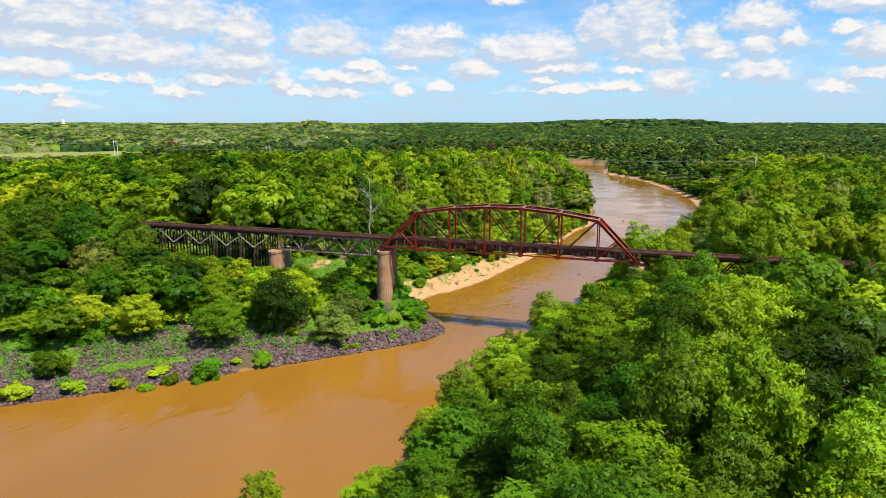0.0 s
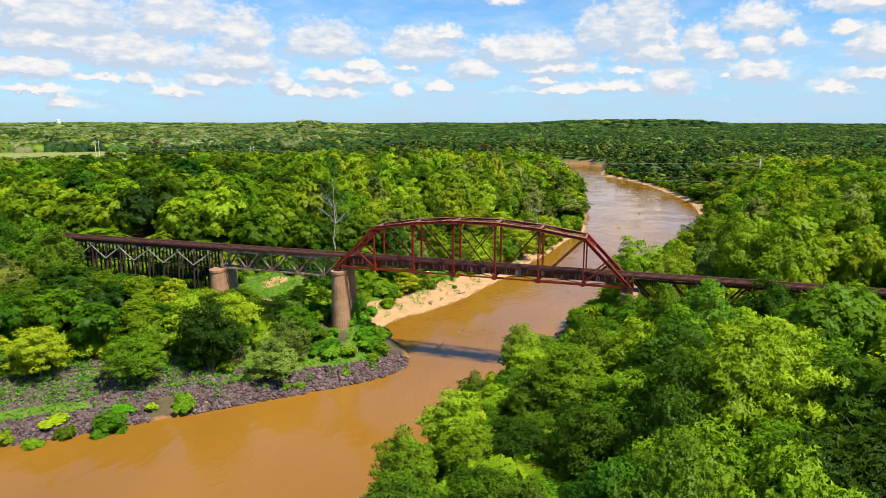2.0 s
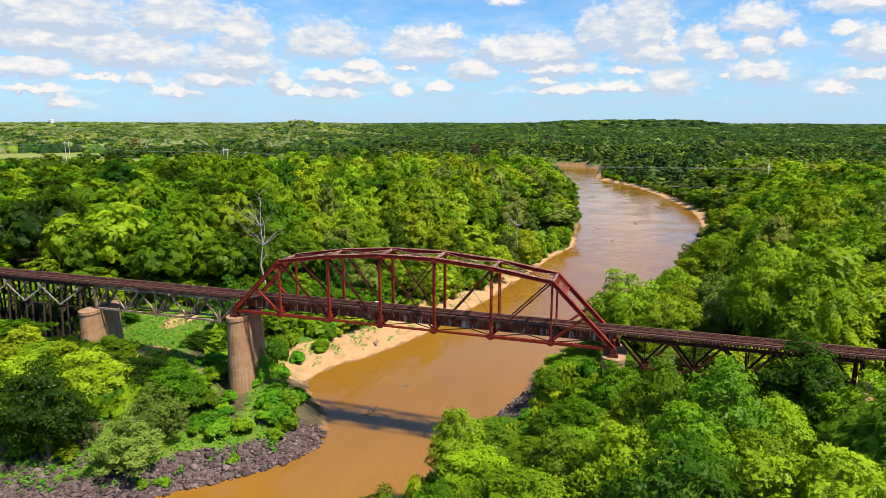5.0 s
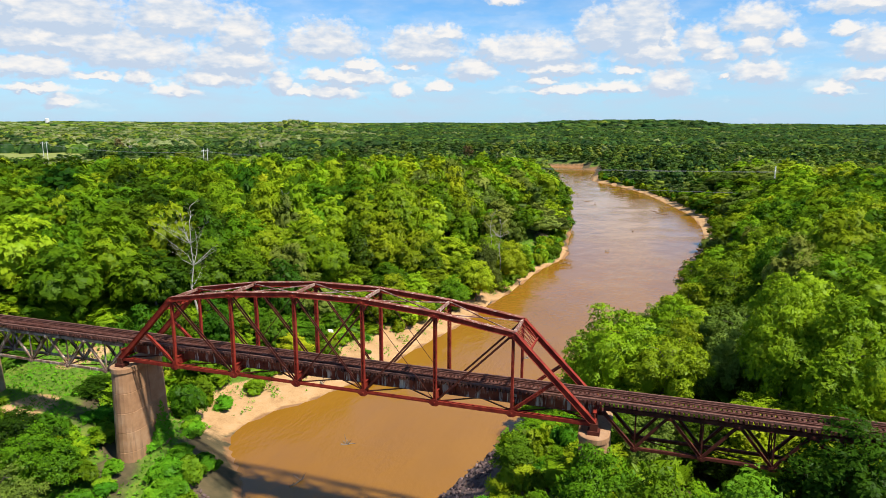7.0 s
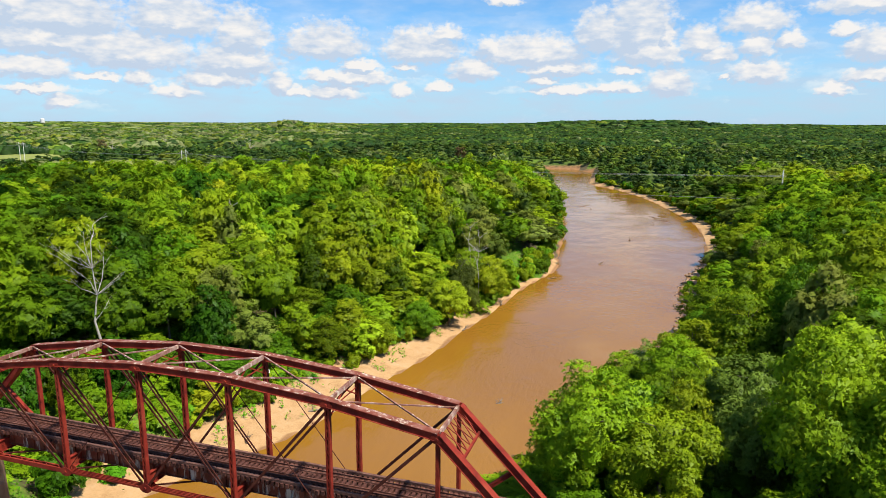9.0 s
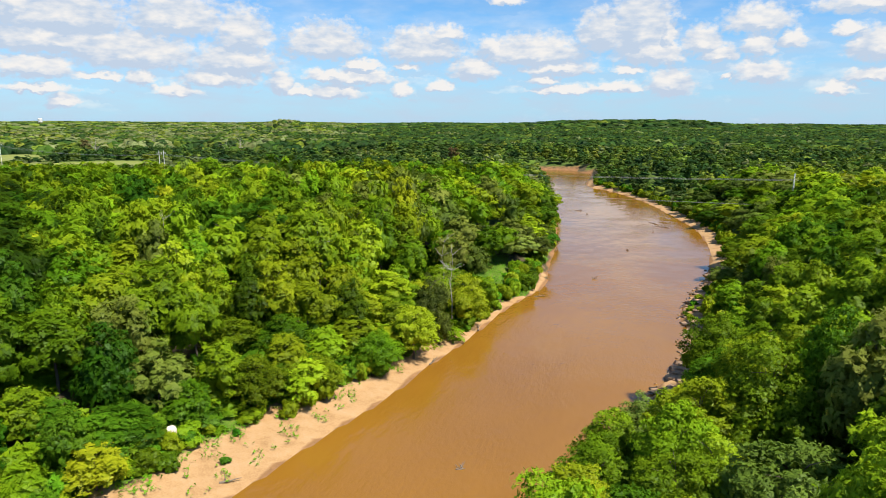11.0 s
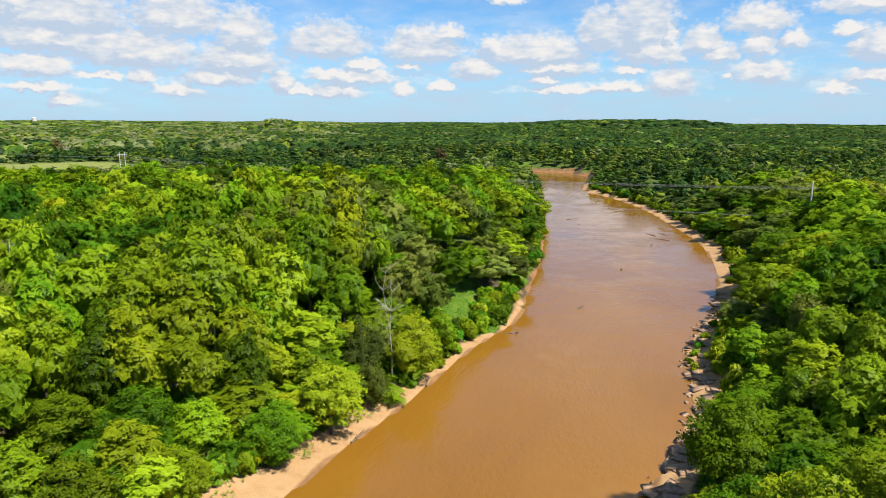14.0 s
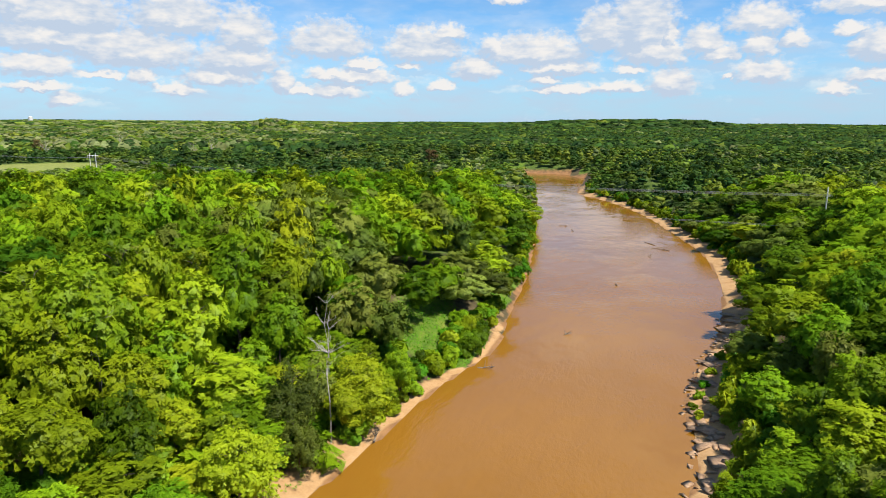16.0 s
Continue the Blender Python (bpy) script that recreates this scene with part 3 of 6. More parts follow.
def top(i, y):
    return Vector((PANEL * i, y, PIN + RISE[i]))


def built_up_bar(a, b, wide, deep, up=(0, 1, 0), pitch=0.55, lace=0.06):
    """Two channels tied together by zigzag lacing on both faces."""
    s = Shape()
    a, b = Vector(a), Vector(b)
    way = (b - a).normalized()
    side = way.cross(Vector(up)).normalized()
    for k in (-1, 1):
        o = side * (k * (wide / 2 - 0.03))
        s.beam(a + o, b + o, 0.06, deep, up)
        s.beam(a + o, b + o, 0.11, 0.03, up, shift=(-k * 0.03, deep / 2))
        s.beam(a + o, b + o, 0.11, 0.03, up, shift=(-k * 0.03, -deep / 2))
    n = max(2, int((b - a).length / pitch))
    face = side.cross(way)
    for j in range(n):
        p, q = a.lerp(b, j / n), a.lerp(b, (j + 1) / n)
        k = 1 if j % 2 else -1
        for f in (-1, 1):
            o = face * (f * (deep / 2 + 0.012))
            s.beam(p + side * (k * wide / 2 * 0.85) + o, q - side * (k * wide / 2 * 0.85) + o, lace, 0.02, up)
    return s


def chord_bar(a, b, wide=0.46, deep=0.44):
    s = Shape()
    s.beam(a, b, wide, deep)
    s.beam(a, b, wide + 0.14, 0.035, shift=(0, deep / 2 + 0.018))
    for k in (-1, 1):
        s.beam(a, b, 0.10, 0.03, shift=(k * (wide / 2 + 0.03), -deep / 2))
    return s


def twin_bars(a, b, gap, thick, deep):
    s = Shape()
    for k in (-1, 1):
        o = Vector((0, k * gap / 2, 0))
        s.beam(a + o, b + o, thick, deep)
    return s


def gusset(p, size):
    s = Shape()
    for k in (-1, 1):
        y = p.y + k * 0.27
        ring = [(p.x + size * 0.5 * math.cos(a) * 1.25, y, p.z + size * 0.42 * math.sin(a)) for a in (i * math.pi / 4 + math.pi / 8 for i in range(8))]
        back = [(x, y + 0.03, z) for x, _, z in ring]
        s.add(ring + back, [tuple(range(8)), tuple(range(15, 7, -1))] + [(i, 8 + i, 8 + (i + 1) % 8, (i + 1) % 8) for i in range(8)])
    s.pole((p.x, p.y - 0.36, p.z), (p.x, p.y + 0.36, p.z), 0.11, 0.11, 10)
    return s


def build_through_truss():
    br = thing("truss_bridge", "rust-red riveted steel through truss railway bridge on concrete piers", "bridge")
    for y in (0.0, WIDE):
        for i in range(1, 6):
            a, b = top(i, y), top(i + 1, y)
            c = part("top_chord", chord_bar(a, b), STEEL, br)
            cover = Shape().beam(a, b, 0.60, 0.02, shift=(0, 0.27))
            part("cover_plate", cover, STEEL_TOP, c, "rusty cover plate with sun glint in its colour")
        for i, j in ((0, 1), (7, 6)):
            part("end_post", chord_bar(low(i, y), top(j, y), 0.46, 0.46), STEEL, br)
            part("collision_strut", built_up_bar(low(i, y).lerp(top(j, y), 0.47), low(j, y) + Vector((0, 0, 0.2)), 0.30, 0.26), STEEL, br, "laced collision strut")
        for i in range(1, 7):
            wide = 0.24 if i in (1, 6) else 0.34
            part("vertical_post", built_up_bar(low(i, y), top(i, y) - Vector((0, 0, 0.2)), wide, 0.30, pitch=0.5), STEEL, br)
            part("gusset_plate", gusset(low(i, y), 0.9), STEEL, br)
            part("gusset_plate", gusset(top(i, y) - Vector((0, 0, 0.12)), 0.75), STEEL, br)
        for i, j in ((1, 2), (2, 3), (6, 5), (5, 4)):
            part("diagonal", twin_bars(top(i, y), low(j, y), 0.34, 0.05, 0.17), STEEL_DARK, br, "paired dark eyebars")
        for i, j in ((3, 4), (4, 3)):
            part("diagonal", twin_bars(top(i, y), low(j, y), 0.26, 0.05, 0.12), STEEL_DARK, br, "paired dark eyebars")
        for i, j in ((3, 2), (4, 5)):
            part("counter_rod", Shape().pole(top(i, y), low(j, y), 0.032, 0.032, 6), STEEL_DARK, br, "thin counter rod")
        for i in range(7):
            a, b = low(i, y), low(i + 1, y)
            if i in (0, 1, 5, 6):
                part("lower_chord", built_up_bar(a, b, 0.42, 0.34, up=(0, 0, 1), pitch=0.6), STEEL, br)
            else:
                s = Shape()
                for k in (-1.5, -0.5, 0.5, 1.5):
                    s.beam(a + Vector((0, k * 0.15, 0)), b + Vector((0, k * 0.15, 0)), 0.04, 0.17)
                part("lower_chord", s, STEEL, br, "row of flat eyebars")
        for i in (0, 7):
            shoe = Shape().block(PANEL * i - 0.55, PANEL * i + 0.55, y - 0.5, y + 0.5, PIN - 0.92, PIN - 0.55)
            shoe.block(PANEL * i - 0.35, PANEL * i + 0.35, y - 0.38, y + 0.38, PIN - 0.55, PIN + 0.12)
            part("bearing_shoe", shoe, STEEL_DARK, br)
    for i in range(8):
        s = Shape()
        x = PANEL * i
        s.block(x - 0.02, x + 0.02, 0.1, WIDE - 0.1, PIN + 0.05, PIN + 1.0)
        for z in (PIN + 0.05, PIN + 1.0):
            s.block(x - 0.16, x + 0.16, 0.1, WIDE - 0.1, z - 0.02, z + 0.02)
        part("floor_beam", s, STEEL, br)
    for i in range(7):
        for y in (MID - 0.95, MID + 0.95):
            s = Shape()
            x0, x1 = PANEL * i + 0.03, PANEL * (i + 1) - 0.03
            s.block(x0, x1, y - 0.015, y + 0.015, PIN + 0.42, PIN + 1.52)
            for z in (PIN + 0.42, PIN + 1.52):
                s.block(x0, x1, y - 0.15, y + 0.15, z - 0.02, z + 0.02)
            for k in range(7):
                xs = x0 + (k + 0.5) * (x1 - x0) / 7
                s.block(xs - 0.03, xs + 0.03, y - 0.11, y + 0.11, PIN + 0.44, PIN + 1.50)
            part("stringer", s, STRINGER_STEEL, br, "rust-streaked plate stringer")
        s = Shape()
        s.beam(low(i, 0.2), low(i + 1, WIDE - 0.2), 0.12, 0.10).beam(low(i, WIDE - 0.2), low(i + 1, 0.2), 0.12, 0.10, shift=(0, 0.1))
        part("bottom_lateral", s, STEEL_DARK, br)
    for i in range(1, 7):
        a, b = top(i, 0), top(i, WIDE)
        part("top_strut", built_up_bar(a + Vector((0, 0.2, 0.05)), b + Vector((0, -0.2, 0.05)), 0.20, 0.26, up=(0, 0, 1)), STEEL_GLINT, br, "pale laced top strut")
        if i in (1, 6):
            j = 0 if i == 1 else 7
            pa, pb = top(i, 0).lerp(low(j, 0), 0.20), top(i, WIDE).lerp(low(j, WIDE), 0.20)
            s = Shape().beam(pa, pb, 0.16, 0.16)
            for k in range(6):
                p, q = k / 6, (k + 1) / 6
                u = a.lerp(b, p), pa.lerp(pb, q)
                v = pa.lerp(pb, p), a.lerp(b, q)
                s.beam(*u, 0.07, 0.05).beam(*v, 0.07, 0.05)
            part("portal_bracing", s, STEEL, br)
        else:
            drop = Vector((0, 0, -1.35))
            s = Shape()
            s.beam(a + drop, a.lerp(b, 0.5), 0.09, 0.08).beam(b + drop, a.lerp(b, 0.5), 0.09, 0.08)
            s.beam(a + drop * 0.5, b + drop * 0.5, 0.07, 0.06)
            part("sway_bracing", s, STEEL, br)
        if i < 6:
            s = Shape().beam(top(i, 0.2), top(i + 1, WIDE - 0.2), 0.10, 0.09).beam(top(i, WIDE - 0.2), top(i + 1, 0.2), 0.10, 0.09, shift=(0, 0.11))
            part("top_lateral", s, STEEL_GLINT, br, "pale diagonal lateral brace")
    return br


def build_deck_truss(name, x0, x1, mat, label, flip=False):
    """A shallow Warren truss carrying the deck on top of it."""
    br = thing(name, label, "bridge span")
    n, high, lowz = 4, PIN + 1.15, PIN - 2.35
    step = (x1 - x0) / (n + 0.5)
    X = (lambda u: x1 - u * step) if flip else (lambda u: x0 + u * step)
    for y in (MID - 1.15, MID + 1.15):
        P = lambda u, z: Vector((X(u), y, z))
        part("top_chord", chord_bar(P(0, high), P(n + 0.5, high), 0.30, 0.28), mat, br)
        part("bottom_chord", built_up_bar(P(0, lowz), P(n, lowz), 0.26, 0.24, up=(0, 0, 1)), mat, br)
        part("end_post", chord_bar(P(0, lowz), P(0, high), 0.26, 0.26), mat, br)
        for k in range(n):
            part("diagonal", chord_bar(P(k, lowz), P(k + 0.5, high), 0.22, 0.2), mat, br)
            part("diagonal", built_up_bar(P(k + 0.5, high), P(k + 1, lowz), 0.24, 0.2), mat, br)
            part("vertical_post", Shape().beam(P(k + 1, lowz), P(k + 1, high), 0.12, 0.12, up=(0, 1, 0)), mat, br)
            part("gusset_plate", gusset(P(k + 0.5, high - 0.1), 0.6), mat, br)
            part("gusset_plate", gusset(P(k + 1, lowz), 0.6), mat, br)
        part("diagonal", chord_bar(P(n, lowz), P(n + 0.5, high - 0.4), 0.24, 0.22), mat, br)
    ya, yb = MID - 1.15, MID + 1.15
    for k in range(n + 1):
        s = Shape().beam((X(k), ya, lowz), (X(k), yb, lowz), 0.12, 0.12).beam((X(k), ya, lowz), (X(k), yb, high), 0.08, 0.06).beam((X(k), yb, lowz), (X(k), ya, high), 0.08, 0.06)
        part("cross_frame", s, STEEL_DARK, br)
        if k < n:
            part("bottom_lateral", Shape().beam((X(k), ya, lowz), (X(k + 1), yb, lowz), 0.1, 0.08), STEEL_DARK, br)
    return br


def stadium(cx, cy, half_x, half_y, z, n=10):
    """A ring with round ends along y."""
    pts = []
    for k in range(n + 1):
        a = math.pi * k / n
        pts.append((cx + half_x * math.cos(a), cy + (half_y - half_x) + half_x * math.sin(a), z))
    for k in range(n + 1):
        a = math.pi + math.pi * k / n
        pts.append((cx + half_x * math.cos(a), cy - (half_y - half_x) + half_x * math.sin(a), z))
    return pts


def lofted(rings):
    s = Shape()
    n = len(rings[0])
    faces = [tuple(range(n))[::-1]] + [(r * n + i, r * n + (i + 1) % n, (r + 1) * n + (i + 1) % n, (r + 1) * n + i) for r in range(len(rings) - 1) for i in range(n)]
    faces.append(tuple(range((len(rings) - 1) * n, len(rings) * n)))
    return s.add([p for ring in rings for p in ring], faces)


def build_pier(x, z_top, half_x, half_y, lifts, label):
    pier = thing("bridge_pier", label, "pier", "bridge piers")
    zb = ground_z(x, MID) - 1.5
    cap = lofted([stadium(x, MID, half_x * 0.97, half_y * 0.98, z_top - 0.62), stadium(x, MID, half_x * 1.10, half_y * 1.04, z_top - 0.55), stadium(x, MID, half_x * 1.10, half_y * 1.04, z_top - 0.06), stadium(x, MID, half_x * 1.05, half_y * 1.02, z_top)])
    part("cap", cap, CONCRETE, pier, "pale rounded concrete coping")
    rings = []
    for k in range(lifts + 1):
        z = zb + (z_top - 0.62 - zb) * k / lifts
        w = 1.0 + 0.22 * (1 - k / lifts)
        # a shallow groove at each pour line
        if 0 < k < lifts:
            rings.append(stadium(x, MID, half_x * w, half_y * (w * 0.5 + 0.5), z - 0.05))
            rings.append(stadium(x, MID, half_x * w - 0.04, half_y * (w * 0.5 + 0.5) - 0.04, z))
            rings.append(stadium(x, MID, half_x * w, half_y * (w * 0.5 + 0.5), z + 0.05))
        else:
            rings.append(stadium(x, MID, half_x * w, half_y * (w * 0.5 + 0.5), z))
    part("shaft", lofted(rings), CONCRETE, pier)
    return pier


def build_timber_trestle(x_from, x_to, step):
    tr = thing("timber_trestle", "dark timber pile trestle with pale sway braces", "trestle")
    x, k = x_from, 0
    while x >= x_to:
        g = ground_z(x, MID) - 0.6
        cap_z = PIN + 0.95
        bent = part("bent", Shape().block(x - 0.19, x + 0.19, MID - 2.35, MID + 2.35, cap_z - 0.38, cap_z), PILE_WOOD, tr)
        for y in (MID - 2.37, MID + 2.35):
            part("cap_end", Shape().block(x - 0.20, x + 0.20, y, y + 0.02, cap_z - 0.39, cap_z + 0.01), GREY_WOOD, bent, "pale weathered cap end")
        tilt = [(-1.9, -0.75), (-1.0, -0.25), (0.0, 0.0), (1.0, 0.25), (1.9, 0.75)]
        for dy, lean in tilt:
            part("pile", Shape().pole((x, MID + dy + lean, g), (x, MID + dy, cap_z - 0.38), 0.20, 0.16, 8), PILE_WOOD, bent)
        for s in (-1, 1):
            part("sway_brace", Shape().beam((x + 0.22 * s, MID - s * 2.1, cap_z - 0.6), (x + 0.22 * s, MID + s * 2.4, cap_z - 5.0), 0.07, 0.24, up=(1, 0, 0)), PILE_WOOD, bent)
        if x - step >= x_to:
            for y, sgn in ((MID - 2.12, -1), (MID + 2.12, 1)):
                a, b = ((x, y, cap_z - 0.5), (x - step, y + 0.25 * sgn, cap_z - 3.0))
                if k % 2:
                    a, b = ((x, y + 0.25 * sgn, cap_z - 3.0), (x - step, y, cap_z - 0.5))
                part("girt_brace", Shape().beam(a, b, 0.08, 0.22), GREY_WOOD, tr, "pale weathered plank brace")
                part("girt", Shape().beam((x, y, cap_z - 3.2), (x - step, y, cap_z - 3.2), 0.09, 0.22), PILE_WOOD, tr)
        x, k = x - step, k + 1
    for y in (MID - 1.15, MID - 0.7, MID + 0.7, MID + 1.15):
        part("stringer", Shape().block(x_to, x_from + 1.6, y - 0.17, y + 0.17, PIN + 0.95, PIN + 1.52), PILE_WOOD, tr)
    return tr


def build_track(x0, x1):
    tr = thing("railway_track", "old railway track, brown rails on dark weathered timber ties", "railway track")
    rng = random.Random(4)
    rest = Shape()
    shared = [Shape().block(-0.115 - w, 0.115 + w, -1.55 - w * 3, 1.55 + w, -0.31, 0.0).mesh("tie", TIE_WOOD) for w in (0.0, 0.012, -0.01)]
    x = x0
    while x < x1:
        dx, dy, dz = rng.uniform(-0.03, 0.03), rng.uniform(-0.08, 0.08), rng.uniform(-0.015, 0.01)
        if -32 < x < 86:
            tie = part("tie", shared[rng.randrange(3)], None, tr)
            tie.location = (x + dx, MID + dy, TIE_TOP + dz)
        else:
            rest.block(x + dx - 0.115, x + dx + 0.115, MID - 1.55 + dy, MID + 1.55 + dy, TIE_TOP - 0.31 + dz, TIE_TOP + dz)
        x += 0.40
    tagged(part("tie_row", rest, TIE_WOOD, tr, "dark creosoted timber ties"), kind="stuff")
    for y in (MID - 0.76, MID + 0.76):
        s = Shape()
        s.block(x0, x1, y - 0.07, y + 0.07, TIE_TOP, TIE_TOP + 0.025)
        s.block(x0, x1, y - 0.012, y + 0.012, TIE_TOP + 0.025, TIE_TOP + 0.13)
        s.block(x0, x1, y - 0.036, y + 0.036, TIE_TOP + 0.13, TIE_TOP + 0.17)
        part("rail", s, RAIL_STEEL, tr)
    for y in (MID - 0.42, MID + 0.42):
        s = Shape().block(x0, x1, y - 0.06, y + 0.06, TIE_TOP, TIE_TOP + 0.02).block(x0, x1, y - 0.033, y + 0.033, TIE_TOP + 0.02, TIE_TOP + 0.14)
        part("guard_rail", s, RAIL_STEEL, tr)
    for y in (MID - 1.34, MID + 1.34):
        x = x0
        while x < x1:
            n = min(x + 6.1, x1)
            part("guard_timber", Shape().block(x + 0.01, n - 0.01, y - 0.10 + rng.uniform(-0.02, 0.02), y + 0.10, TIE_TOP - 0.02, TIE_TOP + 0.17), GUARD_WOOD, tr)
            x = n
    return tr


build_through_truss()
build_deck_truss("deck_truss", -26.6, -0.6, STEEL_WHITE, "weathered white and rust-stained shallow steel deck truss")
build_deck_truss("deck_truss", 53.9, 79.6, STEEL_DARK, "dark rust-brown shallow steel deck truss above trees", True)
build_pier(0.0, PIN - 0.92, 1.3, 3.45, 5, "tall round-ended tan concrete pier with dark stains and vines")
build_pier(53.2, PIN - 0.92, 1.3, 3.45, 5, "round-ended concrete pier half hidden in trees")
build_pier(-27.3, PIN - 2.5, 1.25, 3.6, 3, "short rounded tan concrete pier below the deck truss")
build_pier(80.4, PIN - 2.5, 1.25, 3.6, 3, "short rounded concrete pier hidden in trees")
build_timber_trestle(-29.0, -98.0, 3.75)
build_track(-99.0, 108.0)


# ---- trees ----
def unit(v):
    return v / np.maximum(np.linalg.norm(v, axis=-1, keepdims=True), 1e-9)


def sprays(rng, at, normal, size, jitter, lift=0.15, smooth=0.55):
    """Small leaf sprays (one three-sided face each) at points, facing roughly along normal."""
    n = unit(normal + np.array([0, 0, lift]) + rng.normal(0, jitter, at.shape))
    t = unit(np.cross(n, rng.normal(0, 1, at.shape)))
    b = np.cross(n, t)
    s = size * rng.uniform(0.65, 1.35, (len(at), 1))
    skew = rng.uniform(-0.3, 0.3, (len(at), 1)) * s
    v = np.stack([at - t * 0.42 * s + b * 0.46 * s, at - t * 0.36 * s - b * 0.46 * s, at + t * 0.62 * s + b * skew], 1).reshape(-1, 3)
    f = np.arange(len(v)).reshape(-1, 3)
    soft = unit(smooth * unit(normal) + (1.1 - smooth) * n + np.array([0, 0, 0.05]))
    return v, f, np.repeat(soft, 3, axis=0)


def icosahedron():
    g = (1 + 5 ** 0.5) / 2
    v = unit(np.array([(-1, g, 0), (1, g, 0), (-1, -g, 0), (1, -g, 0), (0, -1, g), (0, 1, g), (0, -1, -g), (0, 1, -g), (g, 0, -1), (g, 0, 1), (-g, 0, -1), (-g, 0, 1)], float))
    f = [(0, 11, 5), (0, 5, 1), (0, 1, 7), (0, 7, 10), (0, 10, 11), (1, 5, 9), (5, 11, 4), (11, 10, 2), (10, 7, 6), (7, 1, 8), (3, 9, 4), (3, 4, 2), (3, 2, 6), (3, 6, 8), (3, 8, 9), (4, 9, 5), (2, 4, 11), (6, 2, 10), (8, 6, 7), (9, 8, 1)]
    return v, np.array(f)


def crown_arrays(seed, radius, low_z, high_z, lobes, clumps, leaves, leaf, jitter=0.45, droop=0.0, core=0.62, cores=99, lift=0.15):
    """A crown: big lobes round a middle, clumps on the lobes, leaf sprays on the clumps, a dark core inside."""
    rng = np.random.RandomState(seed)
    mid, half = (low_z + high_z) / 2, (high_z - low_z) / 2
    way = unit(rng.normal(0, 1, (lobes, 3)) + np.array([0, 0, 0.25]))
    reach = rng.uniform(0.42, 0.72, (lobes, 1))
    centre = way * reach * np.array([radius, radius, half]) + np.array([0, 0, mid])
    lr = radius * rng.uniform(0.30, 0.46, lobes)
    centre = np.vstack([centre, [[0, 0, mid + 0.1 * half]]])
    lr = np.append(lr, radius * 0.5)
    # clumps on the lobes
    pick = rng.choice(len(lr), lobes * clumps, p=lr ** 2 / np.sum(lr ** 2))
    d1 = unit(rng.normal(0, 1, (len(pick), 3)) + np.array([0, 0, 0.45 - droop]))
    cc = centre[pick] + d1 * (lr[pick] * rng.uniform(0.72, 1.02, len(pick)))[:, None] * np.array([1, 1, 0.85])
    cr = lr[pick] * rng.uniform(0.22, 0.40, len(pick))
    gap = np.min([np.linalg.norm(cc - c, axis=1) / r + 10.0 * (pick == k) for k, (c, r) in enumerate(zip(centre, lr))], axis=0)
    keep = (gap > 0.78) & (d1[:, 2] > -0.65)
    cc, cr, d1 = cc[keep], cr[keep], d1[keep]
    who = rng.choice(len(cr), leaves, p=cr ** 2 / np.sum(cr ** 2))
    d2 = unit(rng.normal(0, 1, (leaves, 3)) + 0.75 * d1[who] + np.array([0, 0, 0.35]))
    at = cc[who] + d2 * (cr[who] * rng.uniform(0.55, 1.12, leaves))[:, None]
    at[:, 2] -= droop * 0.5 * rng.uniform(0, 1, leaves) ** 2
    face = d2 + 0.5 * d1[who] + np.array([0, 0, 0.35])
    # some sprays lie evenly over the lobes and close the gaps
    even = rng.uniform(0, 1, leaves) < 0.38
    host = rng.choice(len(lr), leaves, p=lr ** 2 / np.sum(lr ** 2))
    d3 = unit(rng.normal(0, 1, (leaves, 3)) + unit(centre[host] - np.array([0, 0, mid - 0.4 * half])) * 0.9)
    at[even] = (centre[host] + d3 * (lr[host] * rng.uniform(0.78, 1.0, leaves))[:, None] * np.array([1, 1, 0.85]))[even]
    face[even] = d3[even] + np.array([0, 0, 0.3])
    v, f, nn = sprays(rng, at, face, leaf, jitter, lift)
    if core:
        iv, jf = icosahedron()
        for c, r in list(zip(centre, lr))[::-1][:cores]:
            q = iv * rng.uniform(0.85, 1.15, (12, 1)) * r * core * np.array([1, 1, 0.85]) + c
            f = np.vstack([f, jf + len(v)])
            v, nn = np.vstack([v, q]), np.vstack([nn, iv])
    return v, f, nn


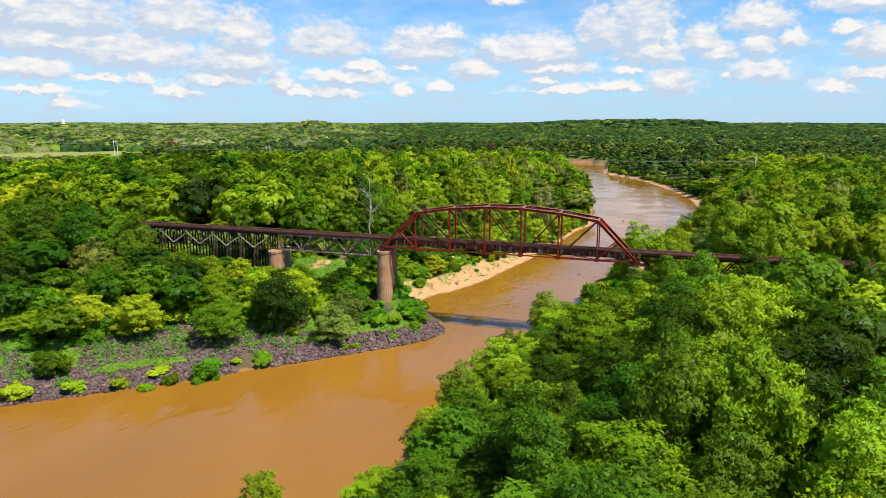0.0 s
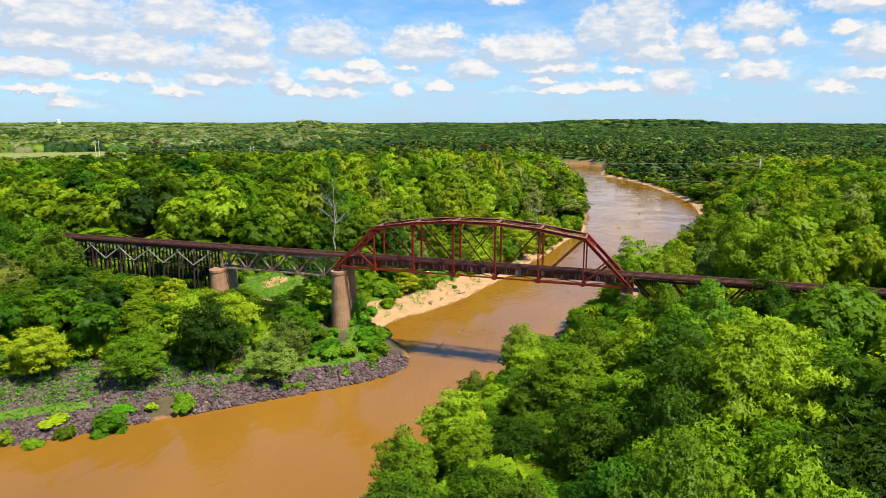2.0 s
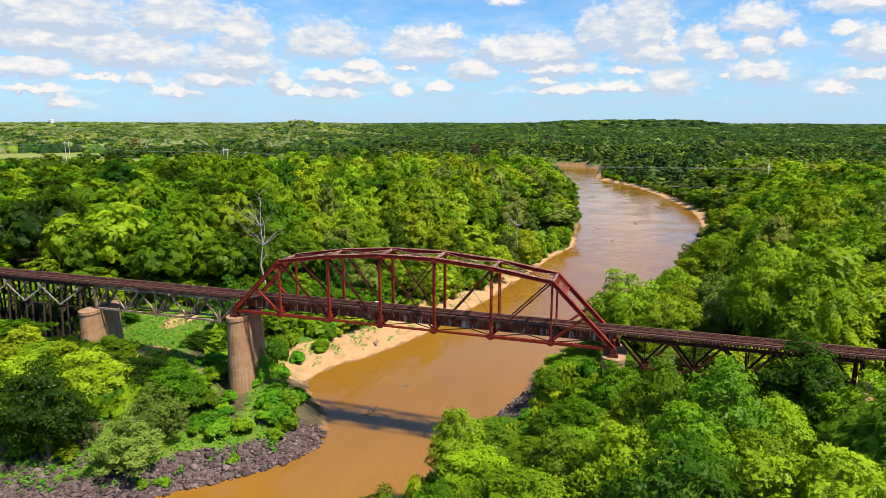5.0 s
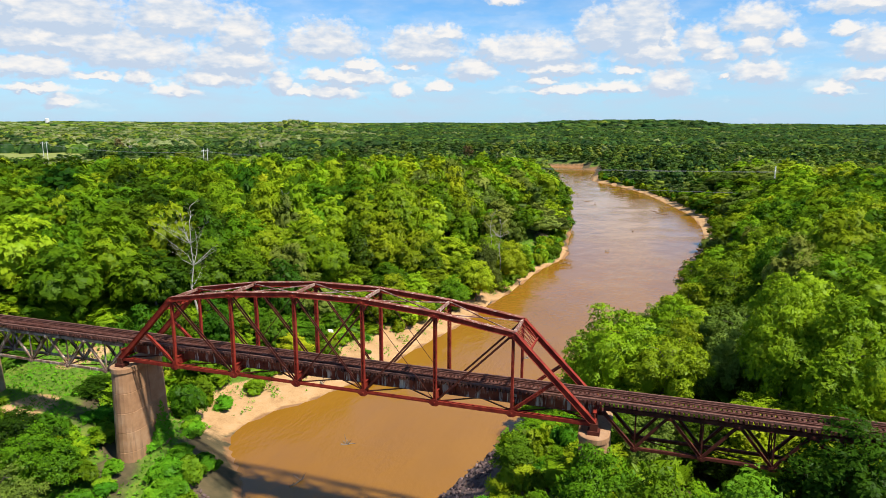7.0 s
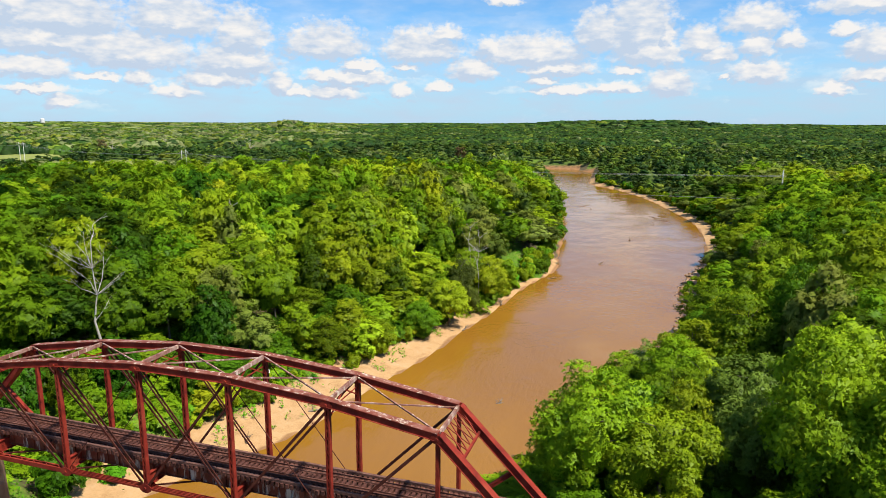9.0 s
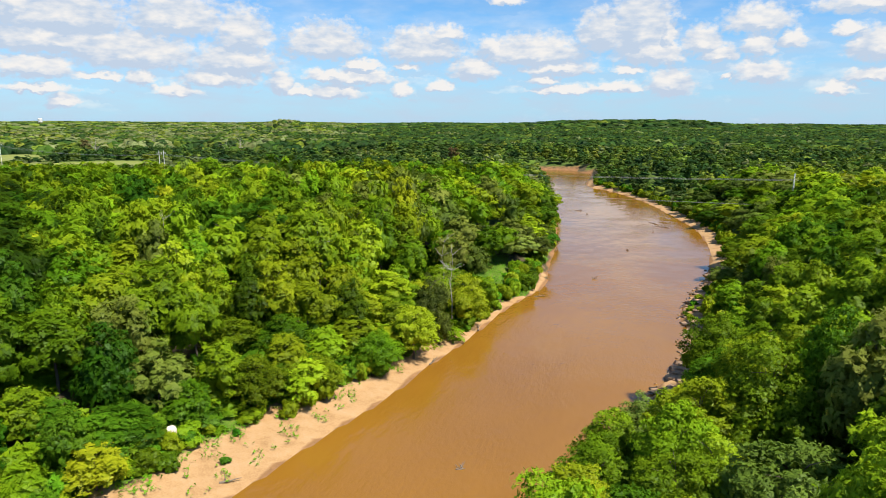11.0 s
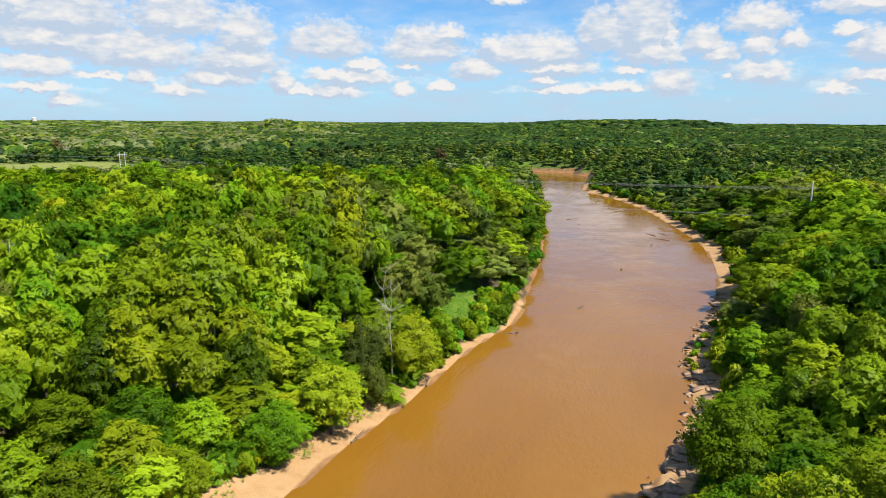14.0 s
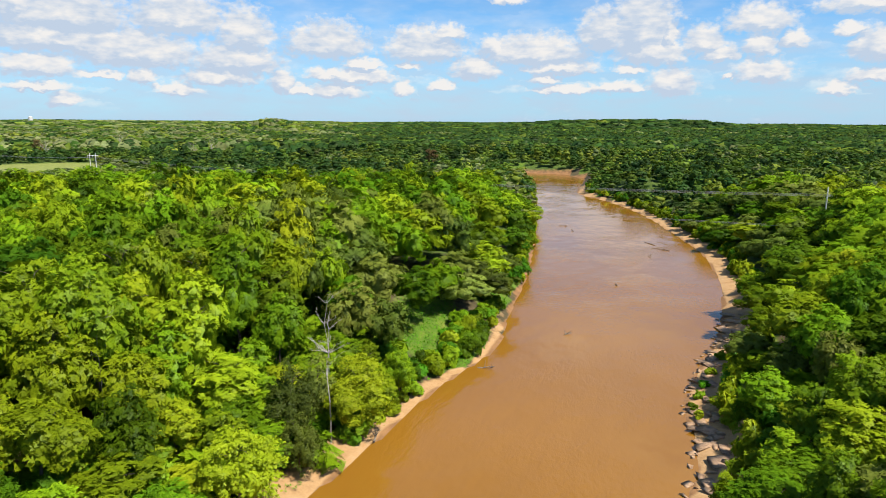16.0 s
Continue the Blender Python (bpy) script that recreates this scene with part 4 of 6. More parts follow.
def bough_crown(seed, radius, low_z, high_z, leaders, boughs, leaves, leaf, droop=0.0, core=0.62, slim=1.0, smooth=0.55):
    """A crown of several upright leaders of unequal height; boughs of leaf sprays stand apart on them, with dark air between."""
    rng = np.random.RandomState(seed)
    high = high_z - low_z
    turn = rng.uniform(0, 6.28)
    centre, half = [], []
    for k in range(leaders):
        if k == 0:
            off, r, top_, foot = 0.0, 0.52, high_z, low_z
        else:
            a = turn + 2 * math.pi * k / (leaders - 1) + rng.uniform(-0.4, 0.4)
            off, r = rng.uniform(0.36, 0.60) * radius, rng.uniform(0.34, 0.50)
            top_, foot = low_z + high * rng.uniform(0.60, 0.94), low_z + high * rng.uniform(-0.02, 0.16)
            turn_ = (math.cos(a) * off, math.sin(a) * off)
        x, y = (0.0, 0.0) if k == 0 else turn_
        centre.append((x, y, (top_ + foot) / 2)), half.append((r * radius * slim, r * radius * slim, (top_ - foot) / 2))
    centre, half = np.array(centre), np.array(half)
    # candidates over the leaders, thinned so that boughs keep their distance
    n = boughs * 9
    host = rng.choice(leaders, n, p=half[:, 0] / np.sum(half[:, 0]))
    d = unit(rng.normal(0, 1, (n, 3)) + np.array([0, 0, 0.45]))
    at = centre[host] + d * half[host] * rng.uniform(0.74, 1.0, (n, 1))
    for k in range(leaders):
        at[(host != k) & (np.linalg.norm((at - centre[k]) / half[k], axis=1) < 0.80)] = np.nan
    keep = []
    for i in np.where(~np.isnan(at[:, 0]) & (d[:, 2] > -0.75))[0]:
        gap = radius * 0.17 * (0.8 + 0.4 * rng.uniform())
        if all(np.sum((at[i] - at[j]) ** 2) > gap * gap for j in keep):
            keep.append(i)
        if len(keep) >= boughs:
            break
    bc, bd = at[keep], d[keep]
    out = unit(bc * np.array([1, 1, 0]) + bd * np.array([1, 1, 0.2]))
    br = radius * rng.uniform(0.13, 0.245, len(keep))
    who = rng.choice(len(keep), leaves, p=br ** 2 / np.sum(br ** 2))
    d2 = unit(rng.normal(0, 1, (leaves, 3)) + 0.55 * bd[who] + np.array([0, 0, 0.5]))
    reach = rng.uniform(0.25, 1.0, (leaves, 1)) ** 0.55 * rng.choice((1.0, 1.0, 1.0, 1.3), (leaves, 1))
    p = bc[who] + d2 * reach * br[who][:, None] * np.array([1, 1, 0.72]) + out[who] * (np.sum(d2 * out[who], 1, keepdims=True) * br[who][:, None] * 0.25)
    p[:, 2] -= droop * rng.uniform(0, 1, leaves) ** 2
    v, f, nn = sprays(rng, p, (1.2 - smooth) * d2 + (smooth - 0.1) * bd[who] + np.array([0, 0, 0.3]), leaf, 0.85 if smooth < 0.6 else 0.5, smooth=smooth)
    if core:
        iv, jf = icosahedron()
        for c, h in zip(centre, half):
            q = iv * rng.uniform(0.85, 1.15, (12, 1)) * h * core + c
            f = np.vstack([f, jf + len(v)])
            v, nn = np.vstack([v, q]), np.vstack([nn, iv])
    return v, f, nn


def dome_crown(seed, radius, low_z, high_z):
    """A far crown: a heap of five uneven lobes under a few loose sprays."""
    rng = np.random.RandomState(seed)
    iv, jf = icosahedron()
    v, f, nn = np.zeros((0, 3)), np.zeros((0, 3), int), np.zeros((0, 3))
    mid, half = (low_z + high_z) / 2, (high_z - low_z) / 2
    for k in range(5):
        a, off = rng.uniform(0, 6.28), 0.0 if k == 0 else radius * rng.uniform(0.38, 0.66)
        r = radius * (0.66 if k == 0 else rng.uniform(0.34, 0.52))
        tall = half * (1.0 if k == 0 else rng.uniform(0.62, 0.86))
        q = iv * rng.uniform(0.72, 1.22, (12, 1)) * np.array([r, r, tall]) + np.array([off * math.cos(a), off * math.sin(a), low_z + tall])
        f = np.vstack([f, jf + len(v)])
        v, nn = np.vstack([v, q]), np.vstack([nn, unit(iv + rng.normal(0, 0.30, iv.shape) + np.array([0, 0, 0.1]))])
    d = unit(rng.normal(0, 1, (8, 3)) + np.array([0, 0, 0.9]))
    at = d * np.array([radius, radius, half]) * rng.uniform(0.8, 1.04, (8, 1)) + np.array([0, 0, mid])
    sv, sf, sn = sprays(rng, at, d, 0.42 * radius, 0.5, smooth=0.9)
    return np.vstack([v, sv]), np.vstack([f, sf + len(v)]), np.vstack([nn, sn])


def clean_mesh(name, v, f, nn, mat):
    return array_mesh(name, v, f, mat, normals=nn)


def trunk_shape(seed, height, radius, spread_, limbs):
    rng = random.Random(seed)
    s = Shape()
    p, r = Vector((0, 0, -0.5)), radius
    knots = []
    for k in range(4):
        q = Vector((rng.uniform(-0.3, 0.3), rng.uniform(-0.3, 0.3), height * (0.25 + 0.2 * k)))
        s.pole(p, q, r, r * 0.78, 8)
        p, r = q, r * 0.78
        knots.append((q, r))
    for k in range(limbs):
        base, br = knots[rng.choice((1, 2, 3))]
        a = rng.uniform(0, 6.28)
        tip = base + Vector((math.cos(a) * spread_ * rng.uniform(0.4, 0.75), math.sin(a) * spread_ * rng.uniform(0.4, 0.75), height * rng.uniform(0.08, 0.25)))
        elbow = base.lerp(tip, 0.5) + Vector((0, 0, rng.uniform(0.2, 0.7)))
        s.pole(base, elbow, br * 0.6, br * 0.4, 6).pole(elbow, tip, br * 0.4, br * 0.12, 6)
    return s


# kinds of tree, 14 m high and 4.8 m in radius before scaling: (mesh of the trunk, mesh of the crown)
KIND = {}


def make_kinds():
    mats = dict(oak=LEAF_DEEP, elm=LEAF_MID, cottonwood=LEAF_YELLOW, willow=LEAF_PALE)
    # leaders, boughs, droop, slimness
    spec = dict(oak=(7, 120, 0.0, 1.0), elm=(6, 100, 0.0, 1.0), cottonwood=(5, 84, 0.0, 0.95), willow=(6, 70, 0.7, 0.95))
    for kind, mat in mats.items():
        leaders, boughs, droop, slim = spec[kind]
        for variant in range(4):
            seed = hash_of(kind) + variant
            trunk = trunk_shape(seed, 12.0, 0.28, 4.2, 7).mesh("trunk", BARK)
            for tier, leaves, leaf in (("near", 8000, 0.40), ("mid", 2600, 0.74)):
                v, f, nn = bough_crown(seed, 5.4, 0.6 + variant * 1.3, 14.0, leaders + variant % 2, boughs - 8 * variant, leaves, leaf, droop, 0.60, slim, 0.55 if tier == "near" else 0.70)
                KIND[kind, tier, variant] = (trunk, clean_mesh("crown", v, f, nn, mat))


def hash_of(word):
    return sum(ord(c) * (i + 3) for i, c in enumerate(word)) % 1000


make_kinds()
LABEL = dict(oak="dense deep-green oak with a rounded leafy crown", elm="mid-green broadleaf tree with a lumpy crown", cottonwood="yellow-green cottonwood with a bright sunlit crown", willow="pale grey-green willow with a loose feathery crown")
PLANTED = []


def plant(kind, x, y, top_z, radius, tier="near", form=0, group="riverside trees"):
    """One tree whose crown tops out at top_z."""
    rng = random.Random(int(x * 31 + y * 17))
    z = ground_z(x, y)
    h, r = max(top_z - z, 3.0) / 14.3, radius / 4.9
    trunk, crown = KIND[kind, tier, form]
    ob = thing("tree", LABEL[kind], "tree", group, at=(x, y, z - 0.2))
    ob.rotation_euler = (0, 0, rng.uniform(0, 6.28))
    ob.scale = (r, r * rng.uniform(0.9, 1.1), h)
    part("trunk", trunk, BARK, ob)
    part("crown", crown, None, ob)
    PLANTED.append((x, y, radius))
    return ob


def shrub_arrays(seed, leaves, leaf):
    return crown_arrays(seed, 1.0, -0.15, 1.25, 7, 10, leaves, leaf, 0.5, 0.0, 0.75)


SHRUB = {}
for _k, _m in (("green", LEAF_MID), ("bright", LEAF_VINE), ("yellow", LEAF_YELLOW)):
    for _v in range(3):
        SHRUB[_k, _v] = clean_mesh("foliage", *shrub_arrays(70 + _v + len(_k), 800, 0.30), _m)
SHRUB_LABEL = dict(green="low rounded green shrub on the bank", bright="bright green vine-covered thicket on the ground", yellow="yellow-green bush among the rocks")


def shrub(kind, x, y, radius, high, group="bank shrubs"):
    rng = random.Random(int(x * 57 + y * 91))
    ob = thing("shrub", SHRUB_LABEL[kind], "shrub", group, at=(x, y, ground_z(x, y) - 0.05))
    ob.rotation_euler = (0, 0, rng.uniform(0, 6.28))
    ob.scale = (radius, radius * rng.uniform(0.85, 1.15), high / 1.25)
    part("foliage", SHRUB[kind, rng.randrange(3)], None, ob)
    return ob


# trees that stand out
plant("elm", 38.7, -16.0, 14.7, 3.0)
plant("elm", 33.6, -25.0, 9.5, 2.6)
plant("elm", 48.0, -29.7, 16.8, 4.6)
plant("elm", 62.0, -39.5, 20.8, 5.6)
plant("elm", 60.5, -22.7, 21.4, 5.0)
plant("oak", 74.0, 1.2, 20.5, 5.0)
plant("elm", 52.6, 24.6, 22.0, 5.2)
plant("elm", 77.6, 19.8, 26.6, 6.0)
plant("elm", 67.7, 87.4, 16.8, 4.5)
plant("cottonwood", 69.7, 55.5, 23.2, 5.5)
plant("oak", -12.7, -21.5, 15.7, 4.8)
plant("willow", -2.4, -19.0, 9.0, 4.0)
plant("cottonwood", -34.0, -36.0, 13.0, 4.6)
plant("cottonwood", -44.0, -38.0, 12.5, 4.6)
plant("elm", -21.0, -30.0, 11.5, 4.2)
plant("oak", -59.0, -9.0, 23.5, 5.0)
plant("elm", -65.5, -7.5, 24.5, 5.4)
plant("oak", -71.0, -11.0, 25.0, 5.8)
plant("elm", -78.0, -8.0, 25.0, 5.6)
plant("oak", -85.0, -10.0, 26.0, 6.0)
plant("elm", -93.0, -9.0, 26.0, 6.0)
plant("willow", -62.0, -18.0, 19.0, 5.2)
plant("elm", -52.0, -22.0, 16.0, 4.8)
plant("elm", -4.5, -8.5, 12.0, 3.6)
plant("oak", -9.5, -6.0, 12.0, 3.8)
plant("willow", -3.0, -14.0, 11.0, 3.8)
plant("cottonwood", -15.0, -12.0, 14.0, 4.2)
plant("cottonwood", -20.0, -18.0, 14.5, 4.2)
plant("cottonwood", -24.0, -12.0, 14.0, 4.4)
plant("cottonwood", -29.0, -20.0, 13.5, 4.6)
plant("cottonwood", 16.8, 94.0, 11.5, 4.6)
plant("cottonwood", 20.6, 116.5, 12.5, 4.8)
plant("willow", 15.0, 108.0, 14.0, 3.6)
plant("oak", 3.0, 66.0, 9.0, 4.2)
plant("willow", 18.6, 104.0, 9.0, 2.6)
plant("elm", 14.0, 84.0, 9.5, 3.2)
plant("cottonwood", 22.0, 128.0, 9.5, 2.8)
plant("elm", 9.5, 72.0, 8.5, 3.2)
plant("cottonwood", 4.0, 63.0, 11.0, 4.0)
plant("elm", 1.5, 75.0, 13.5, 4.4)
plant("cottonwood", -5.0, 70.0, 13.5, 4.6)
plant("cottonwood", -15.0, 82.0, 16.0, 5.0)
plant("elm", 56.0, -9.0, 15.5, 3.6)
plant("elm", 63.0, -8.0, 16.5, 4.2)
plant("oak", 70.0, -9.0, 17.0, 4.2)
plant("elm", 78.0, -8.5, 20.5, 4.6)
plant("elm", 84.0, -7.0, 22.0, 5.0)
plant("elm", 53.8, -5.0, 17.6, 3.6)
plant("elm", 51.0, -9.5, 14.5, 3.6)

plant("cottonwood", -21.5, -10.0, 13.8, 3.4)
plant("cottonwood", -31.0, -8.5, 14.6, 3.4)
plant("cottonwood", -37.0, -11.0, 15.2, 3.8)
plant("cottonwood", -25.5, -9.0, 12.0, 3.0)
plant("elm", -44.0, -12.0, 16.0, 4.2)
plant("cottonwood", 18.6, -76.5, 8.6, 2.9)
plant("elm", 30.0, -72.0, 8.0, 3.0)
plant("cottonwood", 33.0, -63.5, 11.8, 3.2)
plant("elm", 33.5, -55.0, 9.5, 3.0)
plant("elm", 32.4, -49.5, 12.2, 3.3)
plant("cottonwood", 35.0, -39.5, 13.0, 3.5)

# woods that fill the banks
RESERVED = [(-20.0, 37.7, 7.0), (-16.0, 31.0, 4.0)]


def free_spot(x, y, radius, factor=0.62):
    return all((x - a) ** 2 + (y - b) ** 2 > (factor * (radius + r)) ** 2 for a, b, r in PLANTED + RESERVED)


def wanted(x, y):
    """Where the woods stand: points, inland distance and the height of their tops."""
    z, masks, d, left = land(x, y)
    rim = np.where(left, np.where(y < 4, 15.5 + 3.0 * bump01(-x, 8, 24), np.where(y < 62, 11.5, np.where(y < 105, 7.0, np.where(y < 175, 4.5, 1.2)))), np.where(y > 215, 6.5, np.where(y > 112, 7.5, np.where(y > 70, 6.5, np.where(y < -20, 6.5, np.where((y > -16) & (y < 32), 7.5, 2.4))))))
    rim = rim + 0.25 * rim * waves(x, y, 21, 31)
    ok = (d > rim) & (masks["field"] < 0.5)
    ok &= ~((np.abs(y - MID) < 4.6) & (x < 82))                         # the track
    ok &= ~(blob(x, y, -23, 13, 9, 15) > 0.1) & ~(blob(x, y, 8, -1, 8, 10) > 0.1) & ~(blob(x, y, 24, 150, 9, 15) > 0.1)
    inland = np.clip((d - rim) / 26.0, 0, 1)
    inland = np.where(left | (y > -14), inland, np.clip((d - rim) / 30.0, 0, 1) ** 1.3)
    high = np.where(left | (y > -14), 7.0, 4.5) + np.where(left | (y > -14), 10.5, 12.0) * inland + 1.8 * waves(x, y, 33, 33) + 2.5 * bump01(y, 60, 120) * left
    far = np.hypot(x - 40, y)
    lower = bump01(far, 230, 330) * np.where(x < 0.25 * (200 - y), 1.0, 0.45)
    high = high * (1 - 0.42 * lower)
    high = np.maximum(high - canopy_floor(x, y, far, np.maximum(d, 0)), 7.5)
    for cx, cy, rx, ry in FIELDS[:2]:
        high = high * (1 - 0.55 * blob(x, y, cx + 75, cy - 80, 125, 115))
    high = np.where((~left) & (y > -14) & (y < 30) & (x < 49), np.minimum(high, 5.0), high)
    near_track = (np.abs(y - MID) < 16) | (left & (y < 0))
    high = np.where(near_track, np.minimum(high, 9.5 + 1.5 * waves(x, y, 19, 34)), high)
    high = np.where((np.abs(y - MID) < 9.5) & (x < 84), np.minimum(high, 6.5), high)
    return ok, z + high, inland


def scatter(x0, x1, y0, y1, step, seed):
    rng = np.random.RandomState(seed)
    gx, gy = np.meshgrid(np.arange(x0, x1, step), np.arange(y0, y1, step))
    gx = gx + rng.uniform(-0.42, 0.42, gx.shape) * step
    gy = gy + rng.uniform(-0.42, 0.42, gy.shape) * step
    return gx.ravel(), gy.ravel(), rng


def right_edge(y):
    return 56 + 0.30 * (y + 131) + 8


def left_edge(y):
    return 56 - 1.30 * (y + 131) - 8


def kind_for(r):
    return "oak" if r < 0.36 else "elm" if r < 0.74 else "cottonwood" if r < 0.95 else "willow"


def near_zone(x, y):
    on_right = (x > 25) & (y > -92) & (y < 165)
    on_left = (x > -68) & (x <= 25) & (y > -48) & (y < 150)
    return on_right | on_left


def fill_near():
    gx, gy, rng = scatter(-70, 135, -92, 165, 5.4, 5)
    ok, tops, inland = wanted(gx, gy)
    ok &= (gx < right_edge(gy)) & (gx > left_edge(gy)) & near_zone(gx, gy)
    lane = np.hypot(np.where(gx > 57, gx - 57, 0.8 * (57 - gx)), np.maximum(0, gy - 60) * 0.8)
    rest = []
    for i in np.argsort(lane + rng.uniform(0, 6, len(gx))):
        if not ok[i]:
            continue
        x, y = gx[i], gy[i]
        radius = rng.uniform(3.5, 6.3) * (0.70 + 0.30 * inland[i])
        if not free_spot(x, y, radius, 0.50):
            continue
        high = tops[i] + rng.uniform(-3.4, 2.2) + 0.5 * (radius - 4.6)
        if len(PLANTED) < 390:
            # leaf colour stands in for light: dark kinds in cloud shade, bright in sun
            pick = rng.uniform()
            plant(kind_for(0.36 + 0.62 * pick ** 0.6 if (x > 45 and y > 8) or y > 50 else 0.88 * pick ** 1.6), x, y, high, radius, "near" if len(PLANTED) < 170 else "mid", 0 if inland[i] < 0.35 else rng.randint(4))
        else:
            rest.append((x, y, ground_z(x, y), high, radius))
            PLANTED.append((x, y, radius))
    return np.array(rest).T


NEAR_REST = fill_near()


# woods further off, past counting: one joined mesh for each belt
def belt(name, label, pts, seed, lobes, clumps, leaves, leaf, mats_share, core=0.7, cores=99, lift=0.15, low=3.8):
    """Crowns of a few forms, turned and scaled, joined into one mesh per leaf colour."""
    rng = np.random.RandomState(seed)
    if clumps > 10:
        forms = [bough_crown(seed + k, 5.2, low, 14.0, 6, clumps, leaves, leaf, 0.0, core, smooth=0.85) for k in range(5)]
    elif clumps == 0:
        forms = [dome_crown(seed + k, 4.9, low, 14.0) for k in range(5)]
    else:
        forms = [crown_arrays(seed + k, 4.9, low, 14.0, lobes, clumps, leaves, leaf, 0.5, 0.0, core, cores, lift) for k in range(5)]
    x, y, z, tops, radius = pts
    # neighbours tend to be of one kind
    # the y terms put cloud shade near the bridge into darker greens
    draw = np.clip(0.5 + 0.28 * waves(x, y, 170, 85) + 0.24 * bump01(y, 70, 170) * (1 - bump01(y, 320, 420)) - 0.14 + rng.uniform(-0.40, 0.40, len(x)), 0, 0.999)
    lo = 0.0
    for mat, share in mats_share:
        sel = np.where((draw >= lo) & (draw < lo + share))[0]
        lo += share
        vs, fs, ns, tone, k = [], [], [], [], 0
        for i in sel:
            v, f, nn = forms[rng.randint(5)]
            a = rng.uniform(0, 6.28)
            c, s = math.cos(a), math.sin(a)
            sc, h = radius[i] / 4.9, max(tops[i] - z[i], 3.0) / 14.3
            w = np.stack([(v[:, 0] * c - v[:, 1] * s) * sc + x[i], (v[:, 0] * s + v[:, 1] * c) * sc + y[i], v[:, 2] * h + z[i]], 1)
            vs.append(w), fs.append(f + k)
            ns.append(np.stack([nn[:, 0] * c - nn[:, 1] * s, nn[:, 0] * s + nn[:, 1] * c, nn[:, 2]], 1))
            tone.append(np.full(len(w), rng.uniform()))
            k += len(w)
        if vs:
            me = clean_mesh(name, np.vstack(vs), np.vstack(fs), np.vstack(ns), mat)
            me.attributes.new("tone", "FLOAT", "POINT").data.foreach_set("value", np.concatenate(tone).astype(np.float32))
            tagged(new(name, me), label, "woods", kind="stuff")


def belt_points(x0, x1, y0, y1, step, seed, keep, wide=1.0):
    gx, gy, rng = scatter(x0, x1, y0, y1, step, seed)
    sel = (gx < right_edge(gy) + 10) & (gx > left_edge(gy) - 10) & keep(gx, gy)
    gx, gy = gx[sel], gy[sel]
    ok, tops, inland = wanted(gx, gy)
    gx, gy, tops, inland = gx[ok], gy[ok], tops[ok], inland[ok]
    z = land(gx, gy)[0]
    uneven = 2.2 if step < 12 else 1.3
    return gx, gy, z, tops + rng.uniform(-uneven, uneven, len(gx)), wide * step * rng.uniform(0.62, 0.95, len(gx)) * (0.8 + 0.2 * inland)


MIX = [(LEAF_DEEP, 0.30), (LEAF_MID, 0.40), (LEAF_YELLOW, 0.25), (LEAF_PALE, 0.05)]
FAR_MIX = [(FAR_SHADE, 0.28), (FAR_MID, 0.36), (FAR_YELLOW, 0.18), (FAR_HAZY, 0.18)]
far_off = lambda x, y: np.hypot(x - 57, y - 20)
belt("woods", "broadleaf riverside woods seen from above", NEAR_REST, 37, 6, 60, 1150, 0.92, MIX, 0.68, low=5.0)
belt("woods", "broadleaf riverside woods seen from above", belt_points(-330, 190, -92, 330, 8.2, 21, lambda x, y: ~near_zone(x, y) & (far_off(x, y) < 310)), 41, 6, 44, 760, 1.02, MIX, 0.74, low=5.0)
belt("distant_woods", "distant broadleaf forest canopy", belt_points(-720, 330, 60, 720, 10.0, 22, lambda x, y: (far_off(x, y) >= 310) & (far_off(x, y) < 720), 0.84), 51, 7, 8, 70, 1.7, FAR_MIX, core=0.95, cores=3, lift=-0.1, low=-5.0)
# the large pale share paints haze over the far left woods
FAR_LEFT = [(FAR_SHADE, 0.12), (FAR_MID, 0.22), (FAR_YELLOW, 0.14), (FAR_HAZY, 0.52)]
# the large dark share paints cloud shade over the ridge on the right
FAR_RIGHT = [(FAR_SHADE, 0.52), (FAR_MID, 0.34), (FAR_YELLOW, 0.06), (FAR_HAZY, 0.08)]
west = lambda x, y: x + 0.40 * y + 60 + 90 * waves(x, y, 420, 86) < 0
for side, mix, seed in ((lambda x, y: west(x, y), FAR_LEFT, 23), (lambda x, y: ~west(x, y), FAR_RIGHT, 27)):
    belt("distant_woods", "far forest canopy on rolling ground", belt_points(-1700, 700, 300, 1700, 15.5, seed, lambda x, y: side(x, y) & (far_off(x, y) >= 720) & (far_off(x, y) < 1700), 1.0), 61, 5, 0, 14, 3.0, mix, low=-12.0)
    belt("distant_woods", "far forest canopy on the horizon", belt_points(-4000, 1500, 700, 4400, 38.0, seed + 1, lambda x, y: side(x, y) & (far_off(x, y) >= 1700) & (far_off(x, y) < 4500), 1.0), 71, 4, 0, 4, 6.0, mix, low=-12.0)


